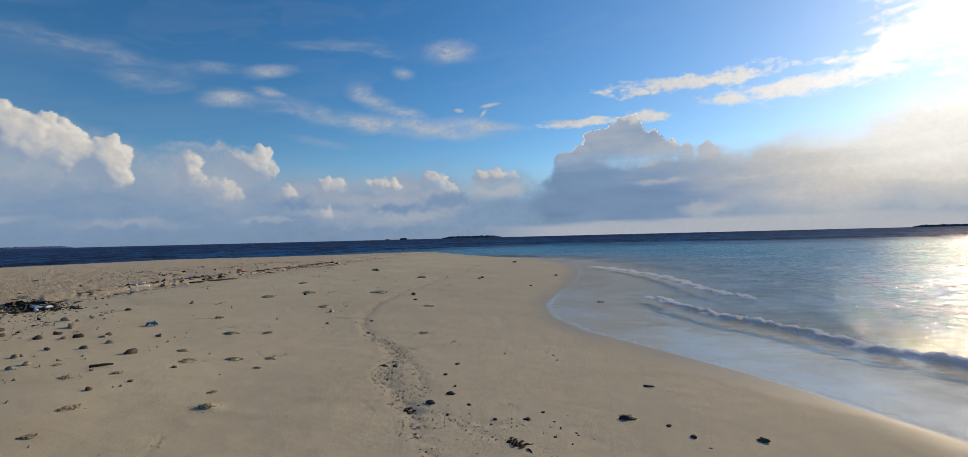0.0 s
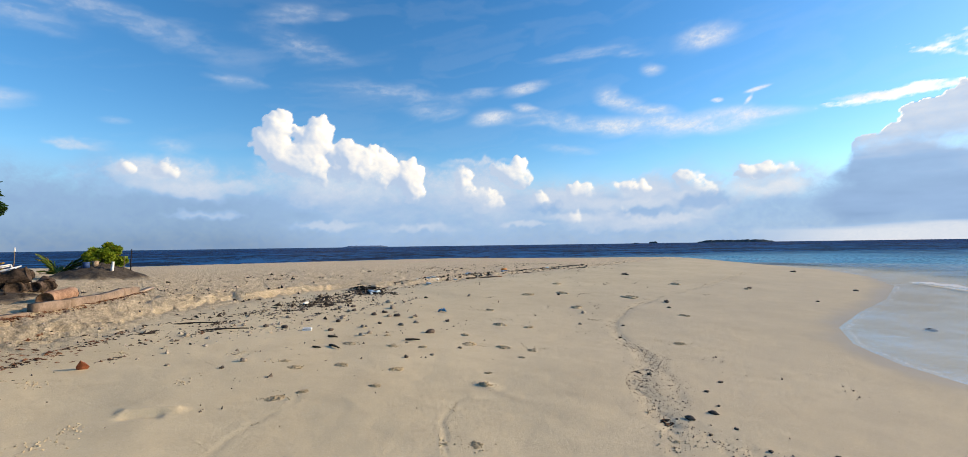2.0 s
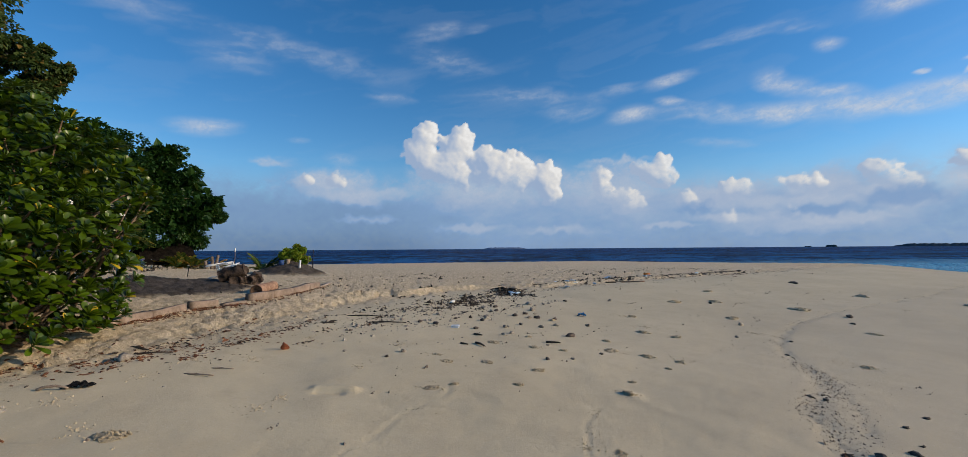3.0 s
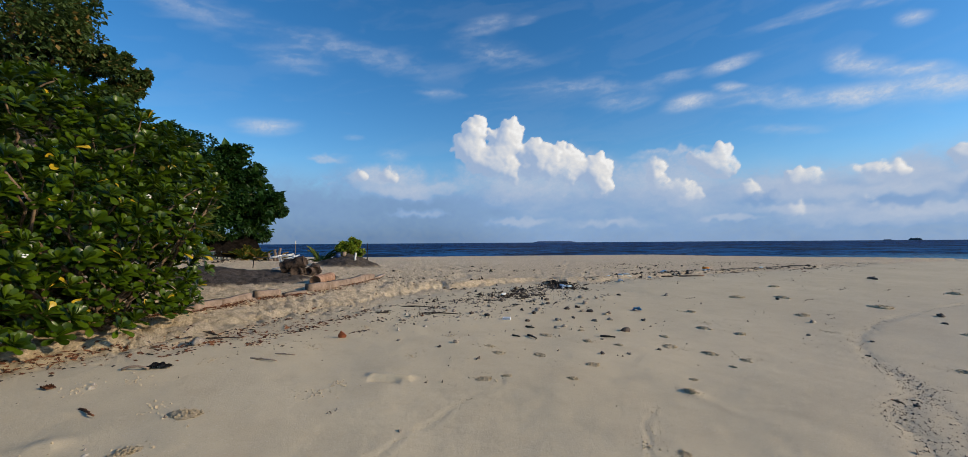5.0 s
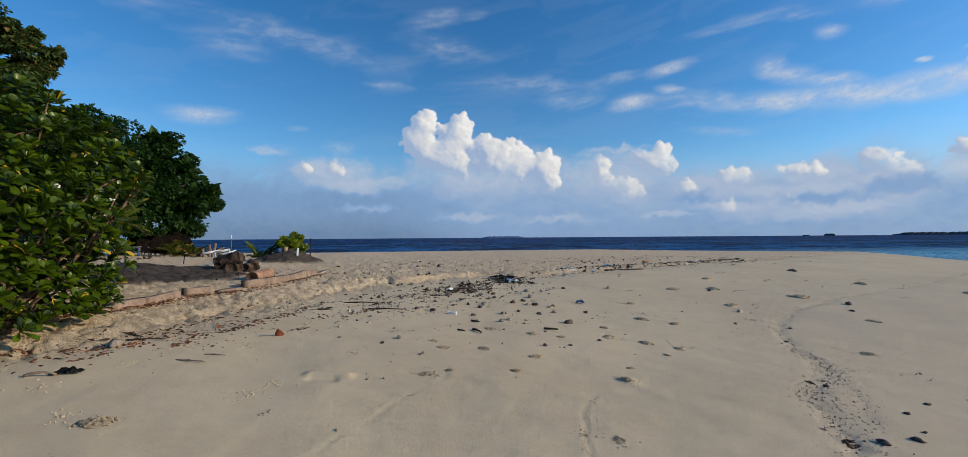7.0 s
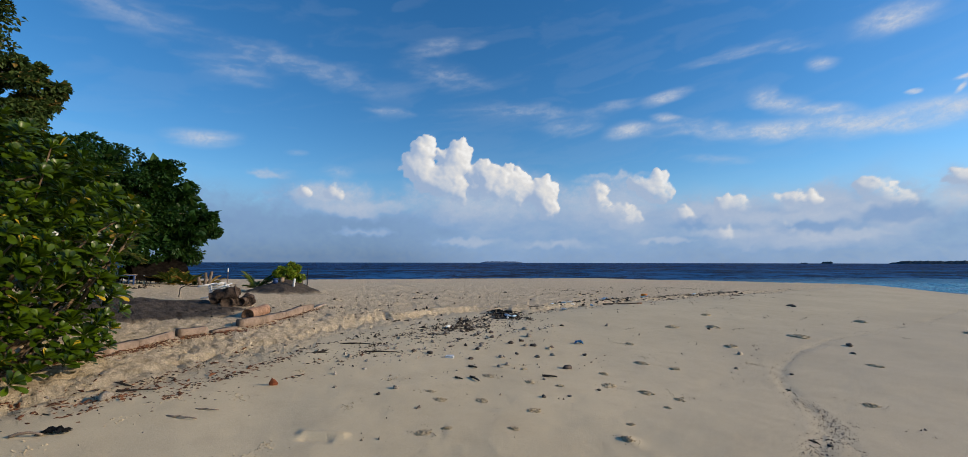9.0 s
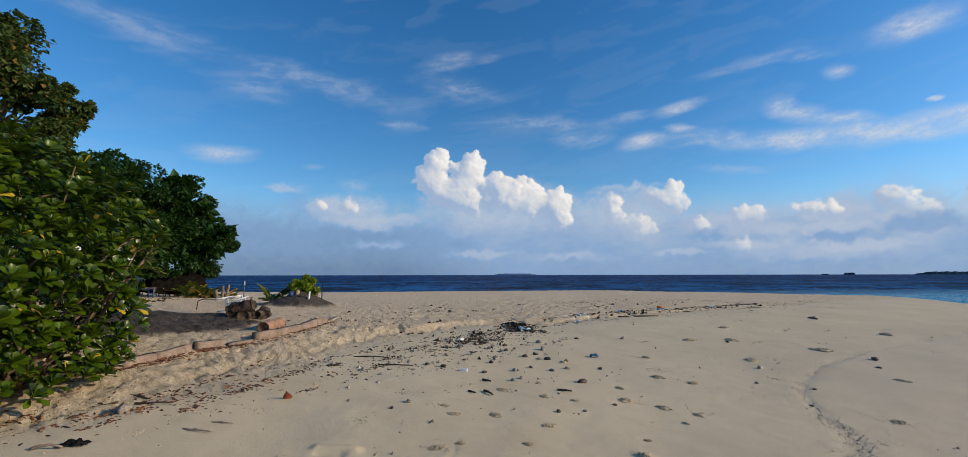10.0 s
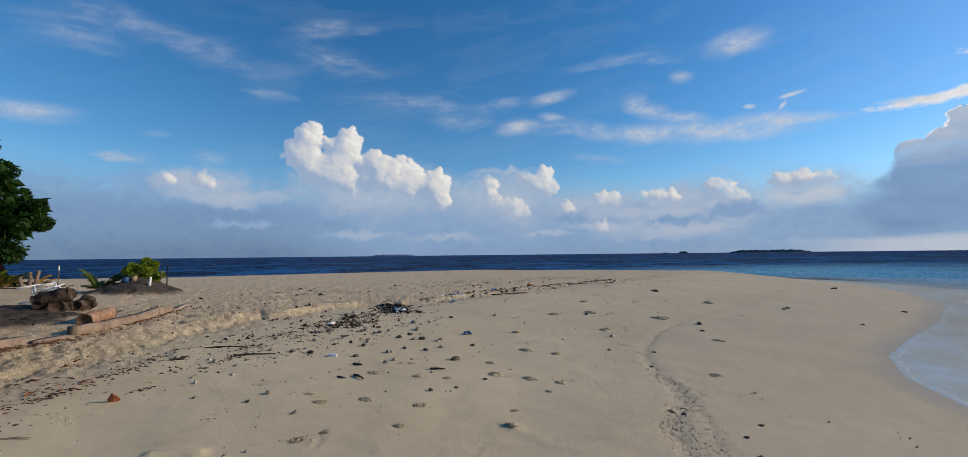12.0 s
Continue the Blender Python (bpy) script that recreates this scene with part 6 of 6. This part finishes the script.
bits("trail_grit", BARK, "brown shell grit and scraps along a tide mark", "gravel",
     strew(rnd0, TRAIL, 1700, 0.0, 0.07, 0.005, 0.020, 0.7, 0.4) + strew(rnd0, TRAIL[8:], 1700, -0.05, 0.09, 0.005, 0.020, 0.7, 0.4)
     + [r for arm, n in zip(TRAIL_ARMS, (420, 200, 220, 120)) for r in strew(rnd0, arm, n, 0.0, 0.06, 0.005, 0.020, 0.7, 0.4)]
     + strew(rnd0, [(-5, 1), (-4.5, 4), (-4.5, 8), (-5, 14), (-4, 24)], 330, 0.0, 1.5, 0.012, 0.05, 0.6, 0.5) + strew(rnd0, [(0.5, 3.4), (0.8, 5.5), (0.2, 9)], 90, 0, 0.8, 0.01, 0.035, 0.7, 0.5))
bits("berm_litter", WEED, "small dark scraps on the rough upper beach", "litter",
     strew(rnd0, [(-10.5, 4), (-13, 8), (-16, 12), (-15, 18), (-12, 30)], 1200, 0.0, 1.6, 0.03, 0.13, 0.5, 0.3) + strew(rnd0, [(-24, 3), (-29, 5), (-30, 8), (-29, 10)], 240, 0, 0.8, 0.05, 0.2, 0.4, 0.3))


def stone(name, x, y, sx_, sy_, sz_, mat, label, category, group="", seed=1):
    rnd = random.Random(seed)
    ob = part(name, lump_bm(rnd, sx_, sy_, sz_, 0.75, 2), mat)
    ob.matrix_world = on_ground(x, y, sz_ * 0.35, rnd.uniform(0, 360))
    return tagged(ob, label, category, group)


for k, (x_, y_, r_) in enumerate(((1.30, 5.32, .060), (-0.37, 5.85, .042), (1.63, 5.17, .026), (1.75, 4.94, .032), (2.32, 4.91, .042), (-0.37, 7.2, .034), (-0.48, 6.62, .032), (-0.34, 6.13, .022),
                                  (-0.17, 5.53, .022), (-0.36, 5.25, .02), (0.07, 5.15, .022), (0.36, 5.18, .030), (-5.13, 23.46, .12), (3.5, 22.8, .09), (3.46, 14.58, .10), (1.85, 18.45, .06), (2.28, 32.4, .14),
                                  (-1.88, 14.14, .06), (-1.15, 6.98, .03), (-2.31, 10.69, .04), (-2.1, 9.5, .035), (0.53, 5.38, .018), (0.55, 4.8, .014), (0.03, 20.9, .09), (-0.55, 5.54, .045))):
    stone("pebble", x_, y_, r_ * 1.05, r_ * 0.75, r_ * 0.45, DARKSTONE, "dark wet pumice pebble on pale sand", "pebble", "dark pebbles", 300 + k)
stone("coral_stone", -6.56, 1.46, .09, .06, .05, STONE, "pale grey coral stone by the leaf litter", "stone", seed=11)
slab = part("polystyrene_slab", box_bm(0.14, 0.09, 0.045, None, 0.006, 0.010, random.Random(12)), PLASTIC_W, None, "", False)
slab.matrix_world = on_ground(-6.31, 6.07, -0.005, 40, 5, -4)
tagged(slab, "broken white polystyrene slab on the sand", "litter")
shard = lump_bm(random.Random(13), 0.075, 0.022, 0.10, 0.5, 2)
for v in shard.verts:
    v.co *= 0.85
    v.co.x *= 1.0 - 0.75 * max(0.0, v.co.z / 0.1)
shard_ob = part("husk_piece", shard, RED_HUSK, None, "", False)
shard_ob.matrix_world = on_ground(-6.16, 3.06, 0.03, 60, 38)
tagged(shard_ob, "red-brown coconut husk shard standing in sand", "husk")
for k, (x_, y_, r_) in enumerate(((-7.2, 9.2, .10), (-7.5, 8.3, .08), (-7.0, 7.5, .07), (-6.6, 7.0, .06), (-7.9, 9.9, .10), (-6.9, 8.6, .07), (-5.9, 6.9, .06), (-8.3, 7.6, .07),
                                  (-7.6, 6.7, .06), (-4.76, 7.30, .08), (-5.6, 8.0, .06), (-6.4, 8.4, .07), (-5.35, 6.3, .055), (-6.73, 5.96, .07), (-7.1, 4.6, .06), (-3.9, 5.6, .04))):
    stone("coral_lump", x_, y_, r_ * 0.9, r_ * 0.6, r_ * 0.52, DARKSTONE if k % 2 else STONE, "small coral lump washed up on smooth sand", "stone", "washed-up coral lumps", 400 + k)


EXTRA_LUMPS = [(-7.85, 8.12, 0.062), (-7.99, 8.76, 0.069), (-6.84, 7.33, 0.06), (-6.8, 8.15, 0.067), (-6.49, 8.26, 0.061), (-6.05, 8.56, 0.066), (-5.89, 6.98, 0.035), (-5.97, 7.41, 0.048), (-5.61, 7.58, 0.06), (-6.05, 6.31, 0.049), (-5.41, 6.55, 0.053), (-8.62, 9.24, 0.052), (-7.68, 10.23, 0.065), (-7.81, 11.33, 0.061), (-7.08, 12.43, 0.075), (-5.29, 8.62, 0.054), (-4.44, 6.29, 0.03), (-3.69, 6.56, 0.034), (-3.75, 5.95, 0.033), (-6.98, 5.79, 0.058), (-7.32, 5.63, 0.055), (-7.04, 6.7, 0.042), (-10.12, 9.7, 0.084), (-5.12, 14.53, 0.063), (-3.48, 11.74, 0.066), (-4.95, 23.2, 0.097), (-3.09, 10.27, 0.04), (-2.08, 15.16, 0.093), (-5.66, 3.63, 0.03), (-5.1, 3.91, 0.03), (-5.17, 4.21, 0.044)]
for k, (x_, y_, r_) in enumerate(EXTRA_LUMPS):
    stone("coral_lump", x_, y_, r_ * 0.95, r_ * 0.65, r_ * 0.55, DARKSTONE if k % 2 else STONE, "small coral lump washed up on smooth sand", "stone", "washed-up coral lumps", 500 + k)


def stick(x, y, rz, length, r, mat, label, seed, bow=0.02):
    rnd = random.Random(seed)
    root = empty("stick", on_ground(x, y, r * 0.8, rz), label, "stick", "driftwood sticks")
    part("wood", tube(bent_line(rnd, (-length / 2, 0, 0), (length / 2, 0, 0), bow, 7, 0.05), r, r * 0.55, 7), mat, root)
    return root


stick(-5.0, 5.42, -15, 0.26, 0.018, WEED, "dark curved piece of driftwood on sand", 1, 0.04)
stick(-5.15, 5.25, 5, 0.14, 0.015, WEED, "short dark driftwood chip on sand", 2)
stick(-5.50, 1.95, 35, 0.34, 0.012, DEADWOOD, "thin brown stick on the sand", 3)
stick(-5.62, 2.2, 40, 0.25, 0.009, DEADWOOD, "thin brown twig on the sand", 4)
stick(-4.70, 0.55, 20, 0.26, 0.012, DRYLEAF, "dry brown leaf stalk on the sand", 5)
stick(-8.05, 5.28, 38, 0.7, 0.014, WEED, "dark driftwood branch below the scarp", 6)
stick(-7.15, 5.26, 40, 0.6, 0.016, WEED, "dark driftwood branch on the beach", 7)
stick(-6.7, 1.75, 60, 0.4, 0.012, WEED, "dark stick beside the leaf litter", 8, 0.03)
stick(-5.72, 0.86, 60, 0.24, 0.015, DEADWOOD, "brown stick beside a black rag", 9, 0.12)
stick(1.91, 6.44, -20, 0.12, 0.012, WEED, "short dark twig on damp sand", 10)
stick(-4.5, 6.5, 30, 0.22, 0.02, WEED, "dark driftwood chip on smooth sand", 11)
stick(-5.55, 5.9, 10, 0.16, 0.02, WEED, "dark driftwood chip on smooth sand", 12)
pole_ = empty("long_stick", on_ground(-9.67, 17.8, 0.03, 62), "long dark stick with a red end on sand", "stick")
part("shaft", tube(bent_line(random.Random(3), (-0.8, 0, 0), (0.75, 0, 0), 0.0, 6, 0.01), 0.03, 0.024, 7), WEED, pole_)
part("red_end", tube([Vector((0.74, 0, 0)), Vector((0.86, 0, 0)), Vector((0.98, 0, 0))], 0.03, 0.026, 7), LOGWOOD, pole_, "faded red end")


def rag(x, y, rz, sx_, sy_, mat, label, seed, high=0.05):
    """A crumpled sheet lying on the sand."""
    bm = bmesh.new()
    n = 16
    grid = [[bm.verts.new(((i / n - 0.5) * sx_ * (1 + 0.25 * noise.noise((j * 0.4, seed, 1))), (j / n - 0.5) * sy_ * (1 + 0.3 * noise.noise((i * 0.4, seed, 2))),
                           high * (0.5 + 0.9 * noise.noise((i * 0.45, j * 0.45, seed))) * min(1, 4 * i / n, 4 - 4 * i / n + 0.1) + 0.008)) for j in range(n + 1)] for i in range(n + 1)]
    for i in range(n):
        for j in range(n):
            bm.faces.new((grid[i][j], grid[i + 1][j], grid[i + 1][j + 1], grid[i][j + 1]))
    bmesh.ops.solidify(bm, geom=bm.faces[:], thickness=0.006)
    ob = part("rag", bm, mat)
    ob.matrix_world = on_ground(x, y, 0.0, rz)
    return tagged(ob, label, "rag")


rag(-6.06, 9.56, 40, 0.19, 0.11, PLASTIC_B, "crumpled bright blue plastic bag on sand", 3.0, 0.09)
rag(-5.69, 1.03, 62, 0.23, 0.10, BLACK, "crumpled black rag on the sand", 5.0, 0.045)
rag(-6.35, -0.55, 20, 0.22, 0.16, PLASTIC_B, "blue plastic scrap under the shrub", 7.0, 0.05)
rag(-5.52, 0.26, 30, 0.12, 0.07, DRYLEAF, "curled dry brown leaf on the sand", 9.0, 0.03)


def bottle(x, y, rz, mat, label, ln=0.24, r=0.036):
    root = empty("plastic_bottle", on_ground(x, y, r * 0.9, rz), label, "bottle", "washed-up bottles")
    prof = ((0.0, 0.3), (0.01, 0.95), (0.3, 1.0), (0.5, 0.93), (0.7, 1.0), (0.85, 0.55), (0.93, 0.36))
    bm = bmesh.new()
    rings = [[bm.verts.new((ln * t, r * k * math.cos(6.2832 * j / 10), r * k * math.sin(6.2832 * j / 10))) for j in range(10)] for t, k in prof]
    for a, b in zip(rings[:-1], rings[1:]):
        for j in range(10):
            bm.faces.new((a[j], b[j], b[(j + 1) % 10], a[(j + 1) % 10]))
    bm.faces.new(rings[0])
    part("body", bm, mat, root)
    part("cap", tube([Vector((ln * 0.92, 0, 0)), Vector((ln * 0.96, 0, 0)), Vector((ln, 0, 0))], r * 0.42, r * 0.42, 8), PLASTIC_B, root, "blue screw cap")
    return root


for k, (x_, y_, mat_) in enumerate(((-10.2, 11.6, PLASTIC_C), (-10.0, 11.4, PLASTIC_C), (-9.8, 11.5, PLASTIC_C), (-9.6, 11.1, PLASTIC_W), (-10.6, 15.4, PLASTIC_C), (-10.5, 15.8, PLASTIC_W),
                                    (-10.9, 15.0, PLASTIC_C), (-10.3, 16.6, PLASTIC_C), (-10.9, 18.4, PLASTIC_C), (-11.0, 18.7, PLASTIC_B), (-10.7, 18.9, PLASTIC_W), (-10.2, 20.8, PLASTIC_C),
                                    (-10.4, 21.6, PLASTIC_B), (-9.4, 24.6, PLASTIC_C), (-9.1, 8.4, PLASTIC_W), (-9.9, 14.2, PLASTIC_W), (-10.7, 15.6, PLASTIC_W))):
    bottle(x_, y_, 47 * k, mat_, {PLASTIC_C: "pale blue plastic bottle in the wrack", PLASTIC_B: "blue plastic bottle in the wrack", PLASTIC_W: "white plastic bottle in the wrack"}[mat_], 0.22, 0.034)
